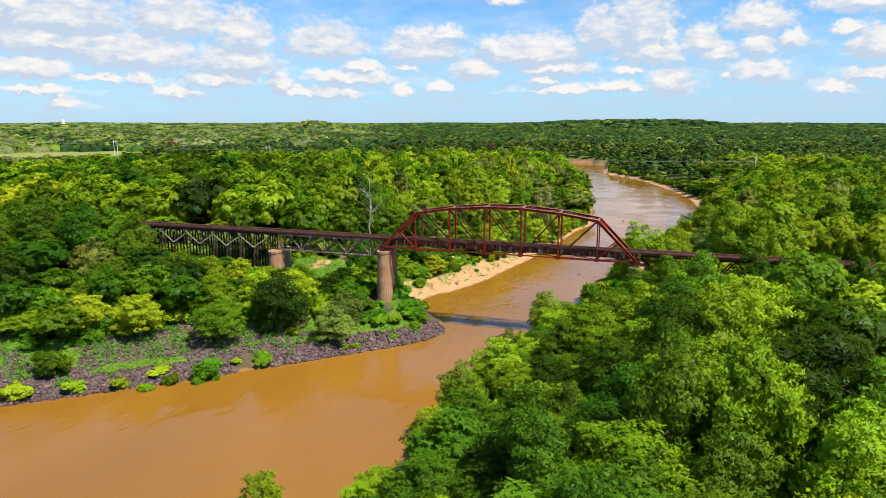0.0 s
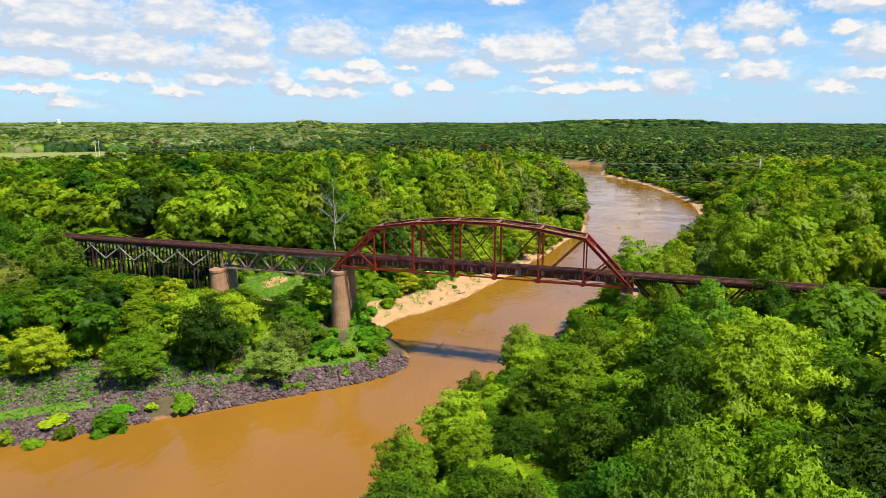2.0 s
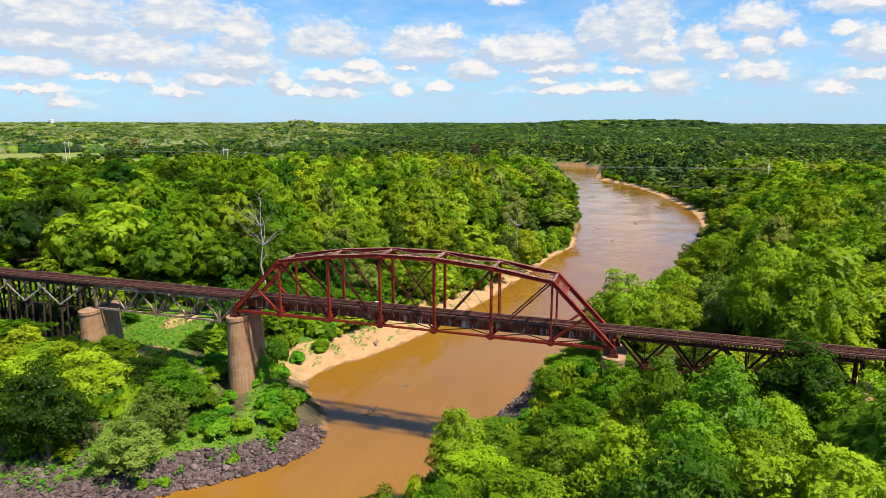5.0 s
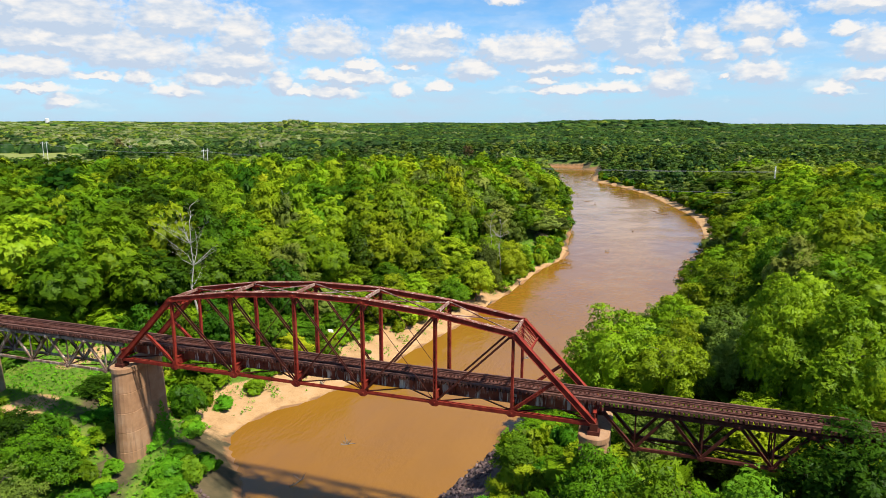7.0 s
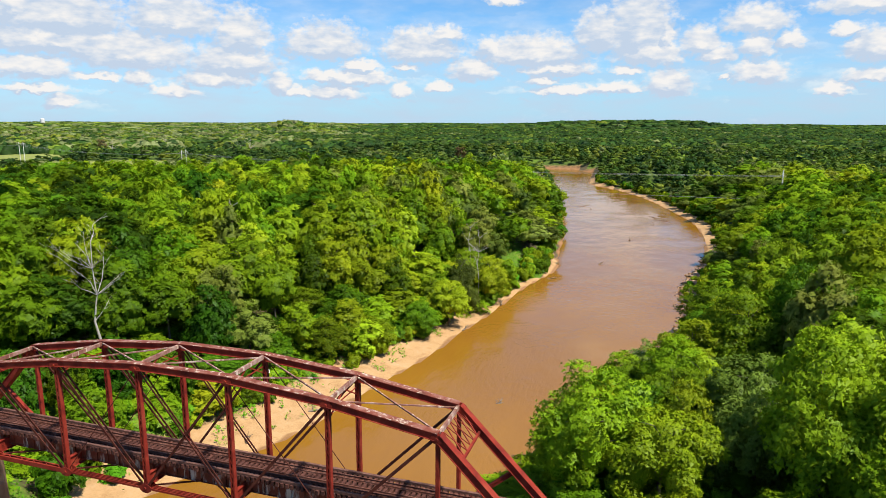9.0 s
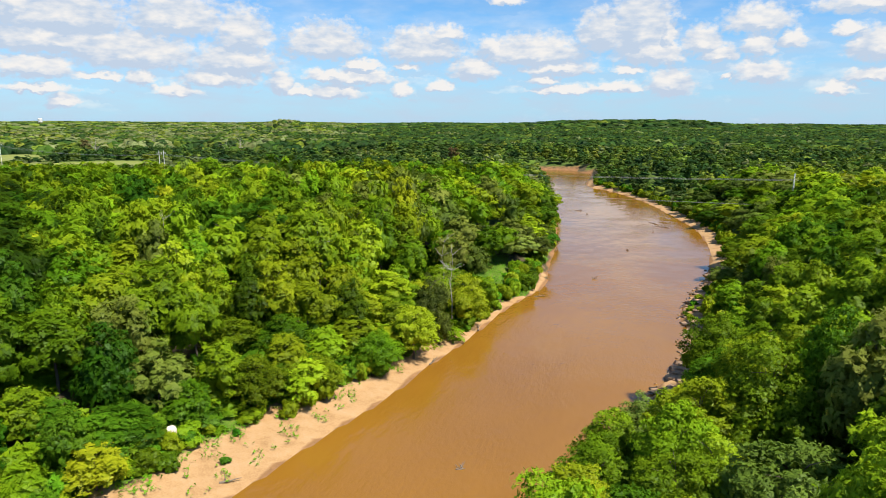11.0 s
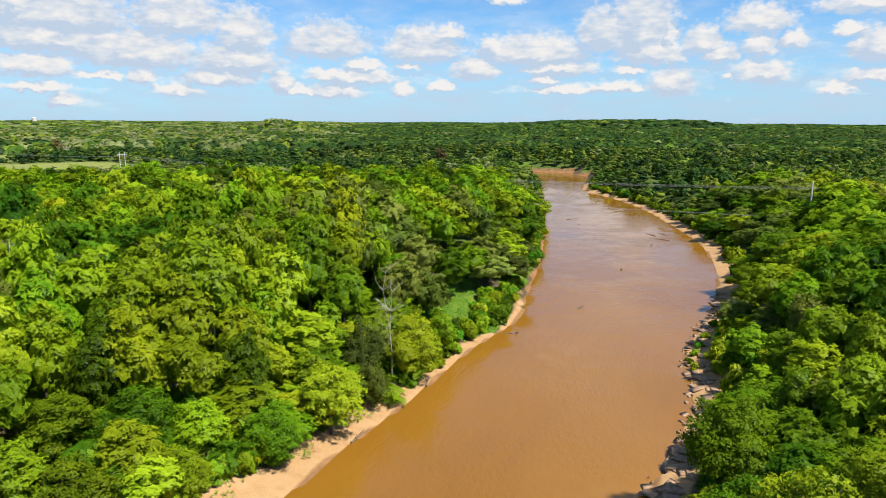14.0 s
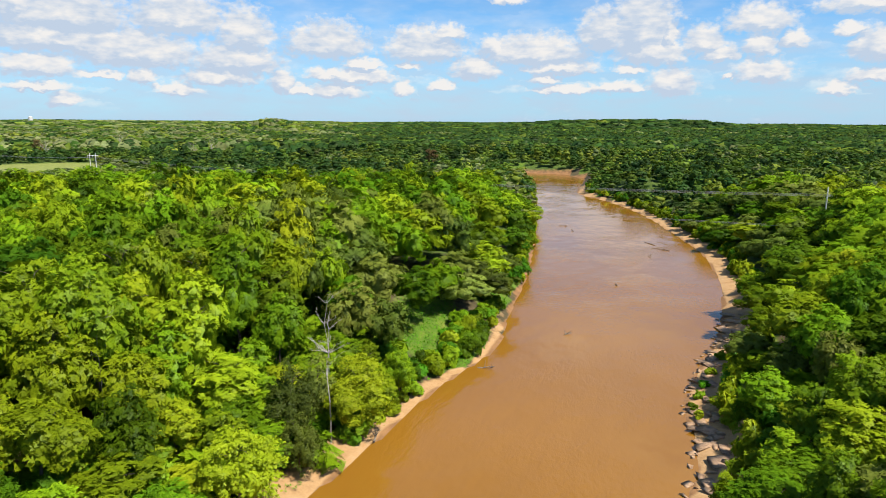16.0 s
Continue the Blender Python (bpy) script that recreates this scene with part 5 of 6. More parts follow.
# low growth under and beside the trees, past counting
def undergrowth(name, label, x, y, radius, high, seed, leaves, leaf, mats_share):
    z = land(x, y)[0]
    rng = np.random.RandomState(seed)
    forms = [crown_arrays(seed + k, 1.0, -0.15, 1.25, 6, 8, leaves, leaf, 0.5, 0.0, 0.7, 3) for k in range(4)]
    draw, lo = rng.uniform(0, 1, len(x)), 0.0
    for mat, share in mats_share:
        vs, fs, ns, k = [], [], [], 0
        for i in np.where((draw >= lo) & (draw < lo + share))[0]:
            v, f, nn = forms[rng.randint(4)]
            a = rng.uniform(0, 6.28)
            c, s = math.cos(a), math.sin(a)
            vs.append(np.stack([(v[:, 0] * c - v[:, 1] * s) * radius[i] + x[i], (v[:, 0] * s + v[:, 1] * c) * radius[i] + y[i], v[:, 2] * high[i] / 1.25 + z[i] - 0.1], 1))
            ns.append(np.stack([nn[:, 0] * c - nn[:, 1] * s, nn[:, 0] * s + nn[:, 1] * c, nn[:, 2]], 1))
            fs.append(f + k)
            k += len(v)
        lo += share
        if vs:
            tagged(new(name, clean_mesh(name, np.vstack(vs), np.vstack(fs), np.vstack(ns), mat)), label, "undergrowth", kind="stuff")


def fill_undergrowth():
    gx, gy, rng = scatter(-62, 120, -92, 160, 4.6, 77)
    ok, tops, inland = wanted(gx, gy)
    ok &= (gx < right_edge(gy)) & (gx > left_edge(gy)) & near_zone(gx, gy)
    x, y = gx[ok], gy[ok]
    undergrowth("undergrowth", "dense leafy undergrowth below the trees", x, y, rng.uniform(2.2, 3.6, len(x)), rng.uniform(1.8, 4.2, len(x)), 90, 90, 0.7, [(LEAF_DEEP, 0.4), (LEAF_MID, 0.6)])
    # shrubs at the water's edge further up the river
    pts = []
    for line, side, y0, y1, inland_ in ((LEFT_LINE, 1, 185, 500, 1.4), (RIGHT_LINE, -1, 196, 470, 6.0), (RIGHT_LINE, -1, -60, 190, 2.4)):
        seg = line[(line[:, 1] > y0) & (line[:, 1] < y1)]
        for a, b in zip(seg[:-1], seg[1:]):
            ln = np.hypot(*(b - a))
            way = (b - a) / max(ln, 1e-6)
            for j in range(max(1, round(ln / 1.9))):
                off = inland_ + rng.uniform(-0.8, 3.6) + (4.0 if side < 0 and 112 < a[1] < 190 else 3.0 if side < 0 and (66 < a[1] < 112 or 32 < a[1] < 34) else 7.5 if side < 0 and -16 < a[1] <= 32 else 0)
                pts.append(a + (b - a) * rng.uniform() + np.array([-way[1], way[0]]) * side * off)
    pts = np.array(pts)
    undergrowth("bank_bushes", "leafy bushes along the water's edge", pts[:, 0], pts[:, 1], rng.uniform(1.3, 2.6, len(pts)), rng.uniform(1.5, 4.5, len(pts)), 95, 200, 0.5, [(LEAF_MID, 0.5), (LEAF_YELLOW, 0.2), (LEAF_VINE, 0.3)])
    # tall growth between the rocks and the trestle
    x, y = rng.uniform(-62, -1, 420), rng.uniform(-42, -2, 420)
    z, masks, d, left = land(x, y)
    ok = left & (d > 15.5 + 3.0 * bump01(-x, 8, 24))
    x, y = x[ok], y[ok]
    undergrowth("undergrowth", "dense leafy undergrowth below the trees", x, y, rng.uniform(1.7, 3.2, len(x)), rng.uniform(2.0, 4.8, len(x)), 97, 260, 0.46, [(LEAF_MID, 0.5), (LEAF_YELLOW, 0.25), (LEAF_VINE, 0.25)])


fill_undergrowth()


# ---- rocks ----
def stone_mesh(seed, flat=0.7):
    rng = np.random.RandomState(seed)
    v = np.array([(x, y, z) for z in (-1, 1) for x, y in ((-1, -1), (1, -1), (1, 1), (-1, 1))], float) * 0.72
    v = v * rng.uniform(0.55, 1.25, (8, 3)) * np.array([1.15, rng.uniform(0.6, 1.0), flat * rng.uniform(0.6, 1.1)])
    f = np.array([(0, 2, 1), (0, 3, 2), (4, 5, 6), (4, 6, 7), (0, 1, 5), (0, 5, 4), (1, 2, 6), (1, 6, 5), (2, 3, 7), (2, 7, 6), (3, 0, 4), (3, 4, 7)])
    return v, f


STONES = [stone_mesh(300 + k) for k in range(8)]
STONE_MESH = [array_mesh("rock", v, f, ROCK) for v, f in STONES]
SLAB_MESH = [array_mesh("slab", *stone_mesh(330 + k, 0.16), ROCK) for k in range(4)]


def turned(rng):
    return Euler((rng.uniform(-0.6, 0.6), rng.uniform(-0.6, 0.6), rng.uniform(0, 6.28))).to_matrix()


def build_riprap():
    rng = random.Random(9)
    bank = thing("riprap_bank", "bank of loose dark purple-grey riprap boulders", "rocks", kind="structure")
    count = 0
    vs, fs, k = [], [], 0
    nr = np.random.RandomState(12)
    x, y = nr.uniform(-75, 17, 70000), nr.uniform(-92, 0, 70000)
    z, masks, d, left = land(x, y)
    ok = left & (masks["stone"] > 0.3) & (d > -0.7) & (nr.uniform(0, 1, len(x)) < 0.75)
    x2, y2 = nr.uniform(24, 46, 5200), nr.uniform(-40, 38, 5200)
    z2, masks2, d2, left2 = land(x2, y2)
    ok2 = ~left2 & (d2 > -0.8) & (d2 < 5.0)
    for px, py, pz, pd in list(zip(x[ok], y[ok], z[ok], d[ok])) + list(zip(x2[ok2], y2[ok2], z2[ok2], d2[ok2])):
        size = 0.13 + 0.24 * rng.random() ** 2.4 + (0.10 if 0 < pd < 4 else 0)
        big = rng.random() < 0.10 and -16 < px < 16 and py < -8
        if big and count < 240:
            ob = part("rock", STONE_MESH[rng.randrange(8)], None, bank)
            size *= 1.55
            ob.matrix_basis = Matrix.LocRotScale((px, py, max(pz, -0.1) + size * 0.2), turned(rng).to_euler(), (size, size, size))
            count += 1
            continue
        v, f = STONES[rng.randrange(8)]
        m = np.array(turned(rng))
        w = (v @ m.T) * size + np.array([px, py, max(pz, -0.1) + size * 0.15])
        vs.append(w), fs.append(f + k)
        k += 8
    tagged(part("rubble", array_mesh("rubble", np.vstack(vs), np.vstack(fs), ROCK), None, bank), kind="stuff")


build_riprap()


def build_ledge():
    """Pale broken sandstone slabs along the cut bank."""
    rng = random.Random(15)
    ledge = thing("rock_ledge", "broken tan sandstone slabs along the water's edge", "rocks", kind="structure")
    line = RIGHT_LINE[(RIGHT_LINE[:, 1] > 55) & (RIGHT_LINE[:, 1] < 200)]
    for a, b in zip(line[:-1], line[1:]):
        n = max(1, int(np.hypot(*(b - a)) / 0.75))
        for j in range(n):
            p = a + (b - a) * (j + rng.random()) / n
            inland = rng.random() < 0.6
            size = rng.choice((1.0, 1.4, 1.9, 2.4)) if inland else rng.choice((0.35, 0.5, 0.7, 1.0))
            ob = part("slab", SLAB_MESH[rng.randrange(4)], None, ledge)
            x, y = p[0] + (rng.uniform(1.0, 4.4) if inland else rng.uniform(-0.6, 1.0)), p[1]
            ob.matrix_basis = Matrix.LocRotScale((x, y, max(ground_z(x, y), 0.0) + 0.06), Euler((rng.uniform(-0.06, 0.06), rng.uniform(-0.06, 0.06), rng.uniform(0, 6.28))), (size, size * 0.7, 0.75 + 0.2 * size))


m_, nt_, out_ = material("sandstone")
g_ = world_noise(nt_, 1.8, 5.0, 0.6)
surface(nt_, out_, ramp(nt_, g_, [(0.3, (0.20, 0.12, 0.07)), (0.7, (0.44, 0.29, 0.18))]), 0.9, normal=bump_of(nt_, g_, 0.5, 0.06))
for me in SLAB_MESH:
    me.materials[0] = m_
build_ledge()

# ---- bushes, thickets and grass ----
for kind, x, y, r, h in (("green", -39.2, -51.0, 3.2, 4.2), ("yellow", -27.1, -49.0, 1.7, 1.7), ("yellow", -22.8, -47.6, 1.6, 1.6), ("yellow", -20.1, -44.4, 1.6, 2.1), ("green", -15.6, -41.2, 2.5, 3.4), ("yellow", -38.9, -57.5, 2.6, 2.4), ("yellow", -32.8, -52.8, 2.0, 1.8), ("bright", -9.4, -32.6, 1.9, 2.0), ("bright", -11.5, -31.0, 1.8, 1.5), ("bright", 0.3, -20.6, 0.9, 0.9), ("bright", 2.2, -19.4, 1.0, 1.0), ("bright", 7.6, -12.4, 0.9, 0.9), ("yellow", -14.5, -34.5, 1.3, 1.0), ("bright", -17.5, -36.5, 2.2, 1.0), ("yellow", -24.0, -42.5, 2.2, 1.0)):
    shrub(kind, x, y, r, h)
for kind, x, y, r, h in (("green", -1.6, 28.0, 2.1, 2.4), ("bright", 7.6, 50.4, 0.9, 0.9), ("bright", 5.1, 56.6, 0.7, 0.9), ("green", 0.9, 43.8, 1.5, 1.5), ("green", 3.0, 46.0, 1.7, 2.2), ("bright", -3.0, 22.0, 1.9, 1.6), ("green", -4.5, 15.0, 3.0, 5.2), ("green", -6.5, 20.0, 2.8, 4.5), ("bright", -1.0, 12.5, 1.6, 2.0), ("green", 10.0, -3.5, 1.9, 2.2)):
    shrub(kind, x, y, r, h)


for kind, x, y, r, h in (("yellow", 65.4, 140.5, 0.9, 1.2), ("yellow", 66.6, 145.0, 1.1, 1.3), ("bright", 67.6, 149.5, 1.2, 1.1), ("yellow", 66.2, 137.0, 0.9, 1.5), ("green", 69.0, 156.0, 1.2, 1.3), ("green", 71.5, 164.0, 1.3, 1.6), ("bright", 23.5, 150.0, 2.6, 1.0), ("bright", 25.5, 155.0, 2.8, 0.9), ("bright", 21.5, 157.0, 2.6, 1.2), ("bright", 22.0, 146.0, 2.2, 1.1)):
    shrub(kind, x, y, r, h)


def thickets():
    rng = random.Random(23)
    made = 0
    # the low tongue of land before the pier
    while made < 70:
        x, y = rng.uniform(-22, 15), rng.uniform(-24, 12)
        z, masks, d, left = land(np.array([x]), np.array([y]))
        if not left[0] or d[0] < (2.6 if y > -8 else 8.0) or (abs(x) < 2.6 and -2.5 < y < 7):
            continue
        if abs(x + 21) < 5 and -2 < y < 20:
            continue
        r = rng.uniform(1.2, 2.4)
        shrub("bright" if x > -1 or rng.random() < 0.4 else "green", x, y, r, r * rng.uniform(0.6, 1.25), "thicket by the pier")
        made += 1
    # undergrowth along the edges of the woods
    edges = [(LEFT_LINE, 62, 110, 6.6, 1.0), (LEFT_LINE, 110, 185, 3.4, 1.0), (LEFT_LINE, 14, 62, 12.0, 1.0)]
    for line, y0, y1, inland, side in edges:
        seg = line[(line[:, 1] > y0) & (line[:, 1] < y1)]
        for a, b in zip(seg[:-1], seg[1:]):
            way = (b - a) / max(np.hypot(*(b - a)), 1e-6)
            normal = np.array([-way[1], way[0]]) * side
            n = max(1, round(np.hypot(*(b - a)) / 1.35))
            for j in range(n):
                p = a + (b - a) * (j + rng.random()) / n + normal * (inland + rng.uniform(-1.2, 5.5))
                if abs(p[1] - MID) < 5 and abs(p[0]) < 5:
                    continue
                r = rng.uniform(1.1, 2.6)
                shrub(rng.choice(("green", "green", "bright", "yellow")), p[0], p[1], r, r * rng.uniform(0.9, 1.7), "undergrowth at the wood's edge")


thickets()


def grass_cover(name, label, x0, x1, y0, y1, n, seed, size, mat, key):
    rng = np.random.RandomState(seed)
    x, y = rng.uniform(x0, x1, n), rng.uniform(y0, y1, n)
    z, masks, d, left = land(x, y)
    ok = (masks[key] > rng.uniform(0.25, 0.8, n)) & (d > 1.0)
    at = np.stack([x, y, z + rng.uniform(0.15, 0.45, n)], 1)[ok]
    v, f, nn = sprays(rng, at, np.array([0, 0, 0.6]) + rng.normal(0, 0.5, at.shape), size, 0.4)
    tagged(new(name, clean_mesh(name, v, f, nn, mat)), label, "grass", kind="stuff")


grass_cover("grass", "patchy bright green bank grass and weeds", -75, 16, -75, 26, 52000, 3, 0.42, LEAF_VINE, "grass")
grass_cover("grass", "green grass along the sandy bank", -10, 34, 26, 190, 26000, 4, 0.42, LEAF_VINE, "grass")


def weeds_on(name, label, x0, x1, y0, y1, n, seed, key):
    rng = np.random.RandomState(seed)
    x, y = rng.uniform(x0, x1, n), rng.uniform(y0, y1, n)
    z, masks, d, left = land(x, y)
    clump = waves(x, y, 6.5, 51) + 0.6 * waves(x, y, 3.0, 52)
    ok = (masks[key] > 0.2) & (clump + 0.5 * bump01(d, 5, 12) > 0.42) & (d > 2.5)
    at = np.stack([x, y, z + 0.3 + 0.25 * rng.uniform(0, 1, n)], 1)[ok]
    v, f, nn = sprays(rng, at, np.array([0, 0, 0.7]) + rng.normal(0, 0.5, at.shape), 0.44, 0.4)
    tagged(new(name, clean_mesh(name, v, f, nn, LEAF_VINE)), label, "weeds", kind="stuff")


weeds_on("weeds", "bright green weeds between the boulders", -70, 16, -80, 0, 60000, 6, "stone")
weeds_on("weeds", "tufts of green weeds on the sand", -5, 34, 14, 170, 30000, 7, "sand")


def build_vine(at, label):
    n = len(at)
    rng = np.random.RandomState(n)
    v, f, nn = sprays(rng, at, np.array([1.0, -0.2, 0.5]) + rng.normal(0, 0.4, (n, 3)), 0.44, 0.4)
    tagged(new("climbing_vine", clean_mesh("climbing_vine", v, f, nn, LEAF_VINE)), label, "vine", "climbing vines")


def vines():
    rng = np.random.RandomState(8)
    n = 520
    y = rng.uniform(1.0, 5.0, n)
    z = 5.2 + rng.uniform(0, 1, n) ** 1.5 * np.maximum(0.6, 5.2 - 2.4 * np.abs(y - 3.7))
    x = 1.62 - 0.016 * (z - 5) + rng.uniform(0.0, 0.5, n) * np.clip((12 - z) / 6, 0.25, 1)
    build_vine(np.stack([x, y, z], 1), "bright green vine climbing the concrete pier")
    n = 900
    a = rng.uniform(math.pi * 0.95, math.pi * 2.1, n)
    z = rng.uniform(8.5, 15.3 - 0.5 * np.abs(a - 5.2), n)
    r = 1.42 + 0.02 * (15 - z) + rng.uniform(0, 0.25, n)
    build_vine(np.stack([53.2 + r * np.cos(a), 0.15 + r * np.sin(a), z], 1), "thick green vine wrapped round the concrete pier among trees")


vines()


# ---- dead trees, driftwood, ruins ----
def bare_tree(x, y, top_z, spread_, seed, label="bare grey dead tree standing above the canopy", leafy=0):
    rng = random.Random(seed)
    z = ground_z(x, y)
    ob = thing("dead_tree", label, "dead tree", "dead trees", at=(x, y, z - 0.3))
    h = top_z - z
    s, p, r = Shape(), Vector((0, 0, 0)), 0.05 + 0.04 * spread_
    knots = []
    for k in range(5):
        q = Vector((rng.uniform(-0.3, 0.3), rng.uniform(-0.3, 0.3), h * (k + 1) / 5 * 0.92))
        s.pole(p, q, r, r * 0.70, 7)
        p, r = q, r * 0.70
        knots.append((q, r))
    part("trunk", s, DEAD_WOOD, ob)
    tips = []
    for k in range(13):
        base, br = knots[rng.choice((1, 1, 2, 2, 3, 3, 4))]
        a, ln = rng.uniform(0, 6.28), spread_ * rng.uniform(0.55, 1.0)
        p, r = base, max(br * 0.7, 0.055)
        t = Shape()
        rise = rng.uniform(0.35, 0.9)
        for j in range(4):
            a += rng.uniform(-0.5, 0.5)
            q = p + Vector((math.cos(a), math.sin(a), rise + rng.uniform(-0.3, 0.45))) * ln * 0.26
            t.pole(p, q, r, r * 0.68, 5)
            for i in range(2):
                w = p.lerp(q, rng.random())
                e = w + Vector((math.cos(a) * 0.6 + rng.uniform(-0.8, 0.8), math.sin(a) * 0.6 + rng.uniform(-0.8, 0.8), rng.uniform(0.1, 1.0))) * ln * 0.22
                t.pole(w, e, r * 0.4, 0.012, 4)
                e2 = e + Vector((rng.uniform(-1, 1), rng.uniform(-1, 1), rng.uniform(0, 1))) * ln * 0.1
                t.pole(w.lerp(e, 0.6), e2, 0.014, 0.008, 3)
                tips.append(tuple(e))
            p, r = q, r * 0.68
        part("branch", t, DEAD_WOOD, ob)
    if leafy:
        nr = np.random.RandomState(seed)
        at = np.array(tips)[nr.randint(len(tips), size=leafy)] * np.array([0.8, 0.8, 0.88]) + nr.normal(0, 0.35, (leafy, 3))
        part("leaves", clean_mesh("leaves", *sprays(nr, at, nr.normal(0, 1, (leafy, 3)) + np.array([0, 0, 0.5]), 0.42, 0.4), LEAF_PALE), None, ob, "sparse pale grey-green leaves")
    return ob


bare_tree(-20.0, 37.7, 28.5, 6.4, 2, leafy=200)
bare_tree(-3.0, 96.0, 24.5, 3.4, 3)
bare_tree(14.0, 120.0, 19.5, 2.6, 5)
bare_tree(-32.0, 88.0, 26.5, 3.0, 6)
bare_tree(96.0, 60.0, 23.0, 2.8, 7)
bare_tree(-431.0, 466.0, 23.5, 8.5, 8, "bare white dead tree at the field's edge")
bare_tree(-504.0, 623.0, 26.0, 8.0, 9, leafy=150)
bare_tree(-370.0, 575.0, 25.0, 8.0, 10, leafy=150)
bare_tree(-390.0, 628.0, 26.0, 8.0, 11, leafy=150)
bare_tree(18.6, 112.0, 18.5, 2.8, 12, leafy=90)
bare_tree(-13.0, 125.0, 22.5, 2.6, 13)


def rusty_tree(x, y, top_z, label):
    z = ground_z(x, y)
    ob = thing("tree", label, "tree", "riverside trees", at=(x, y, z))
    part("trunk", trunk_shape(91, top_z - z - 3, 0.3, 3.0, 6), BARK, ob)
    part("crown", clean_mesh("crown", *crown_arrays(92, 5.0, 3.0, top_z - z, 9, 9, 800, 0.9, 0.7), LEAF_RUST), None, ob, "sparse rust-brown leaves")


rusty_tree(-461.0, 484.0, 27.5, "tall rust-brown dying tree at the field's edge")
rusty_tree(-95.0, 482.0, 25.5, "rust-brown dying tree among far green woods")


def build_stub(x, y, high, r, lean, label):
    ob = thing("pier_stub", label, "ruin", "old pier stubs", at=(x, y, ground_z(x, y) - 0.4))
    ob.rotation_euler = (lean, lean * 0.5, 0.3)
    rings = [[(rr * math.cos(a), rr * math.sin(a), z) for a in (2 * math.pi * k / 14 for k in range(14))] for rr, z in ((r, 0), (r * 0.98, high * 0.5), (r * 0.95, high * 0.92), (r * 0.82, high + 0.06))]
    part("column", lofted(rings), PALE_CONCRETE, ob)


PALE_CONCRETE = plain_bark("pale_concrete", (0.50, 0.43, 0.35), (0.70, 0.64, 0.56))
build_stub(0.3, 49.6, 3.1, 0.75, 0.10, "leaning pale concrete column stub on the beach")
build_stub(-0.6, 55.6, 2.3, 0.55, 0.04, "broken tan column stub at the edge of the sand")


def driftwood(x, y, length, turn, seed, z=None, label="half-sunk driftwood branch in the muddy water"):
    rng = random.Random(seed)
    ob = thing("driftwood", label, "driftwood", "driftwood", at=(x, y, 0.02 if z is None else z))
    ob.rotation_euler = (0, 0, turn)
    p = Vector((-length / 2, 0, 0))
    s = Shape()
    for k in range(3):
        q = p + Vector((length / 3, rng.uniform(-0.2, 0.2), rng.uniform(-0.1, 0.25)))
        s.pole(p, q, 0.16 - 0.04 * k, 0.12 - 0.04 * k, 7)
        p = q
    part("log", s, DRIFT, ob)
    for k in range(4):
        b = Vector((rng.uniform(-length / 3, length / 3), 0, 0.1))
        part("branch", Shape().pole(b, b + Vector((rng.uniform(-0.6, 0.6), rng.uniform(-1, 1), rng.uniform(0.3, 1.3))), 0.06, 0.02, 5), DRIFT, ob)


for k, (x, y, ln, turn) in enumerate(((31.0, 147.4, 3.0, 0.2), (56.4, 285.5, 6.5, 2.2), (21.5, 317.0, 5.0, 0.3), (42.3, 171.6, 1.6, 0.8), (60.3, 275.6, 7.0, 2.6), (26.0, 305.0, 3.0, 2.0), (57.0, 262.0, 2.0, 1.2), (19.0, 19.0, 2.0, 0.5), (17.5, 8.0, 2.2, 1.1), (49.0, 218.0, 1.5, 2.0), (36.0, 60.0, 1.2, 0.4))):
    driftwood(x, y, ln, turn, 80 + k)
for k, (x, y, ln, turn) in enumerate(((10.5, 47.5, 2.6, 0.6), (20.5, 95.0, 3.4, 1.4), (23.0, 116.5, 3.0, 1.9), (6.0, 36.0, 2.0, 2.2))):
    driftwood(x, y, ln, turn, 100 + k, ground_z(x, y) + 0.1, "grey driftwood log stranded on the sand")


# ---- power line ----
POLES = [(330.0, 203.0, 25.0), (104.0, 251.0, 25.5), (-234.0, 322.0, 25.0), (-428.0, 369.0, 26.0), (-640.0, 420.0, 27.0)]


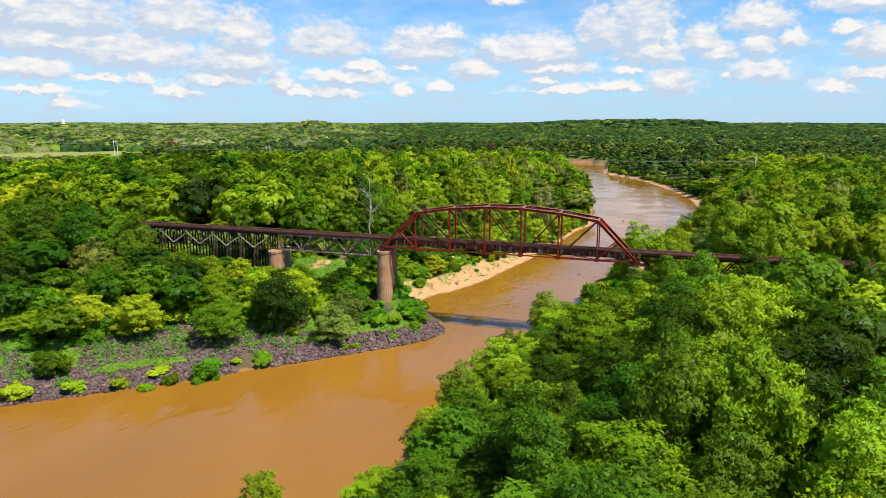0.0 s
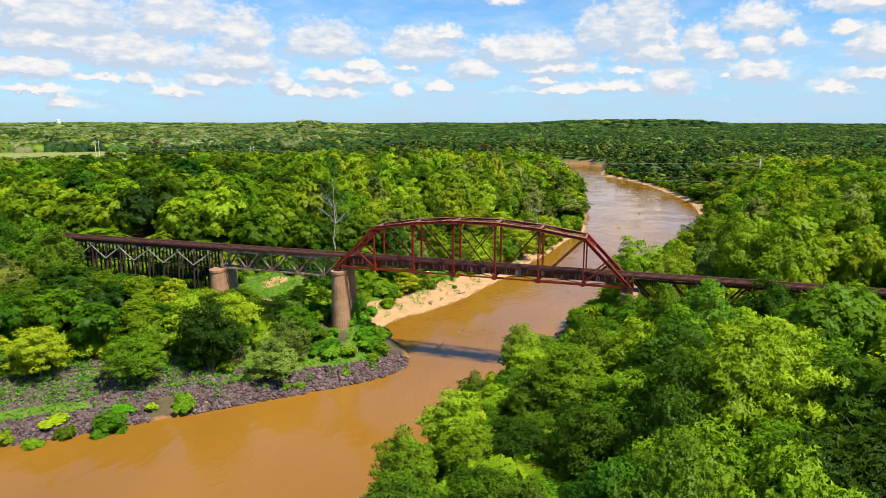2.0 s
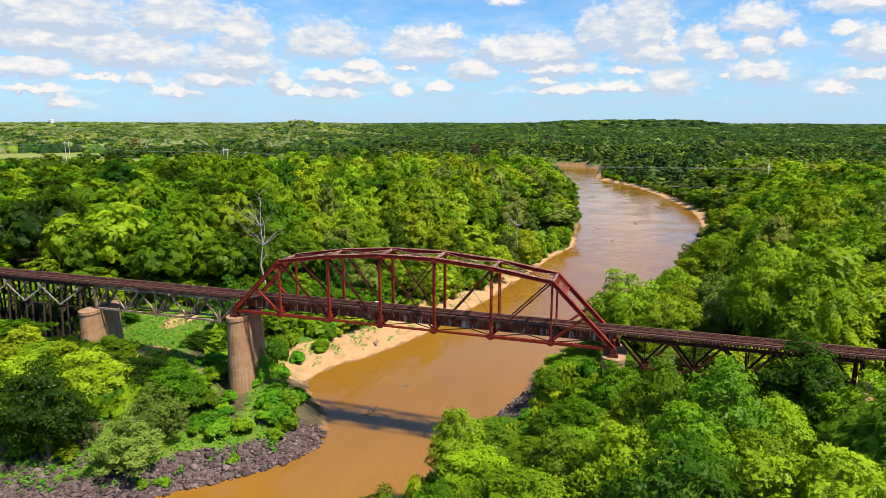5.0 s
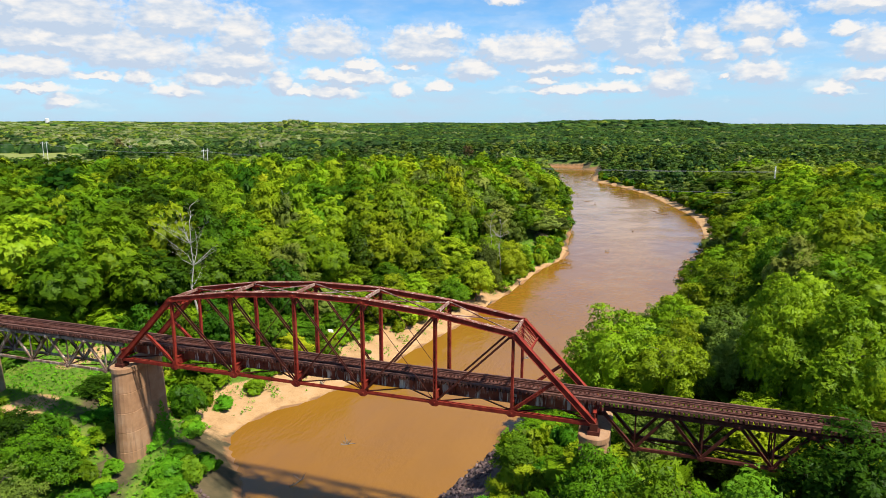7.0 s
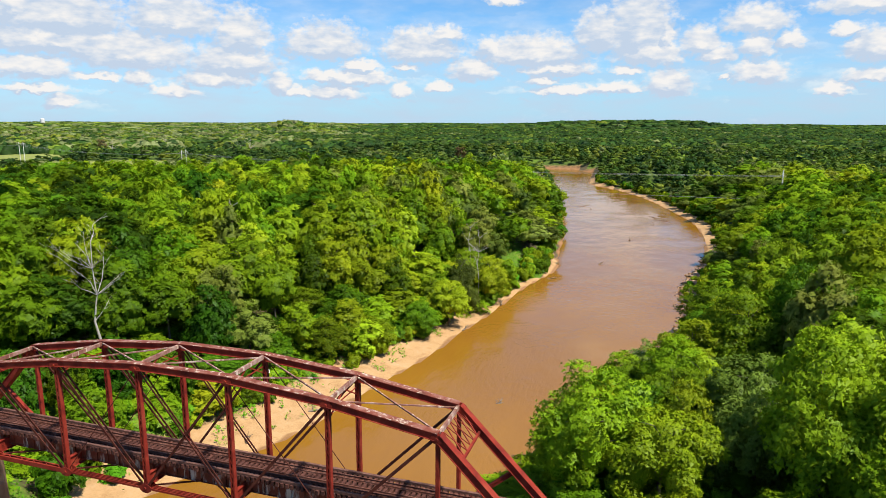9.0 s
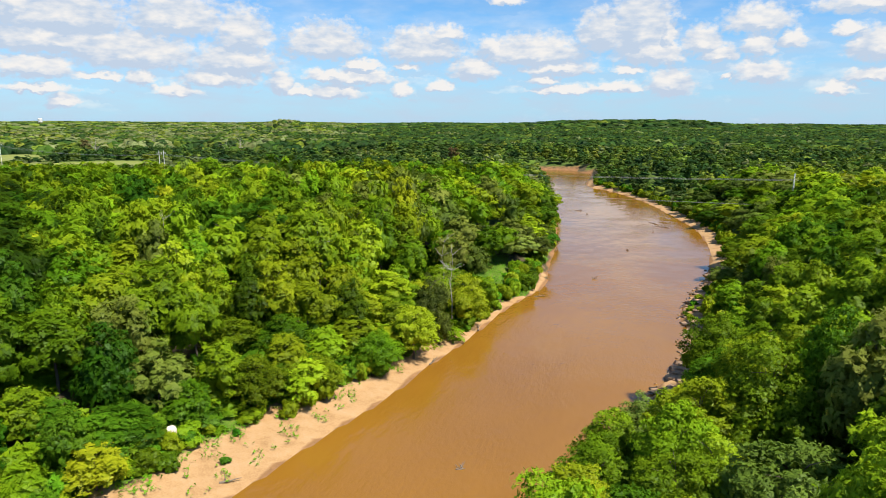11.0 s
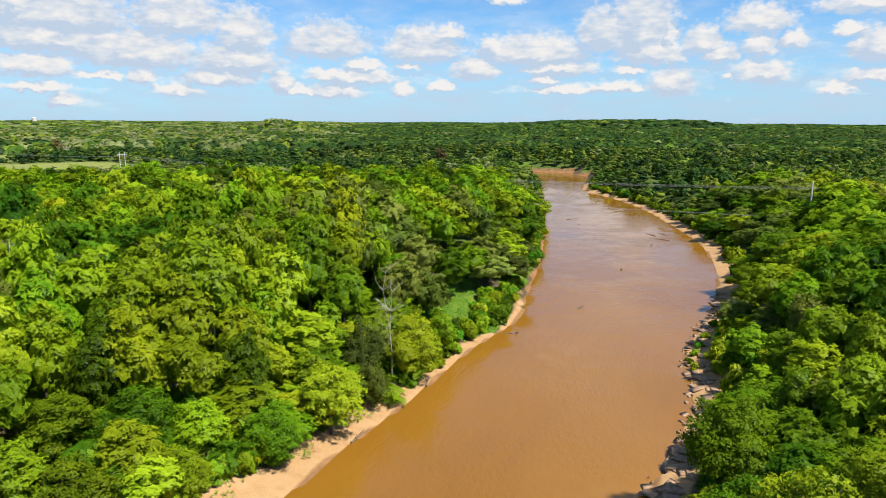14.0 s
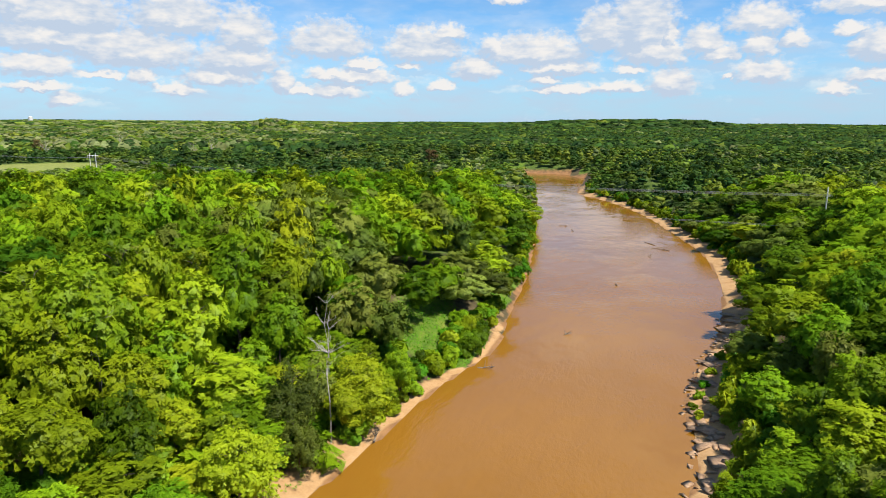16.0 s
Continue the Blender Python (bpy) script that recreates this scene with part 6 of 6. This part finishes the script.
def build_pole(x, y, top_z):
    z = ground_z(x, y) - 0.5
    ob = thing("power_pole", "pale twin-pole power line frame above the trees", "power pole", "power line poles", at=(x, y, z))
    h = top_z - z
    for s in (-1.6, 1.6):
        part("pole", Shape().pole((s * 0.22, s, 0), (s * 0.22, s, h), 0.22, 0.16, 8), POLE_PAINT, ob)
    part("cross_arm", Shape().beam((-0.6, -3.2, h - 1.4), (0.6, 3.2, h - 1.4), 0.14, 0.22), POLE_PAINT, ob)
    for s in (-3.0, 0.0, 3.0):
        part("insulator", Shape().pole((s * 0.2, s, h - 2.3), (s * 0.2, s, h - 1.5), 0.10, 0.10, 6), POLE_PAINT, ob)


for p in POLES:
    build_pole(*p)


def wire(a, b, sag):
    cu = bpy.data.curves.new("wire", "CURVE")
    cu.dimensions, cu.bevel_depth, cu.bevel_resolution = "3D", 0.035, 1
    sp = cu.splines.new("POLY")
    sp.points.add(24)
    for k in range(25):
        t = k / 24
        p = Vector(a).lerp(Vector(b), t)
        sp.points[k].co = (p.x, p.y, p.z - sag * 4 * t * (1 - t), 1)
    cu.materials.append(WIRE)
    tagged(new("wire", cu), "thin sagging power line wire over the river", "wire", "power line wires")


for (ax, ay, az), (bx, by, bz) in zip(POLES[:-1], POLES[1:]):
    for off, down in ((-3.0, 2.3), (0.0, 2.3), (3.0, 2.3), (-2.2, 11.5), (2.2, 11.8)):
        wire((ax + off * 0.2, ay + off, az - down), (bx + off * 0.2, by + off, bz - down), 3.0 if down < 5 else 2.0)

# far white storage tank
tank = thing("storage_tank", "small white tank far off on the horizon", "tank", at=(-2500, 2215, ground_z(-2500, 2215)))
part("shell", lofted([[(9 * math.cos(a), 9 * math.sin(a), z) for a in (2 * math.pi * k / 20 for k in range(20))] for z in (0, 24)]), POLE_PAINT, tank)
part("roof", lofted([[(r * math.cos(a), r * math.sin(a), z) for a in (2 * math.pi * k / 20 for k in range(20))] for r, z in ((9.2, 24), (5, 27), (0.5, 28))]), POLE_PAINT, tank)
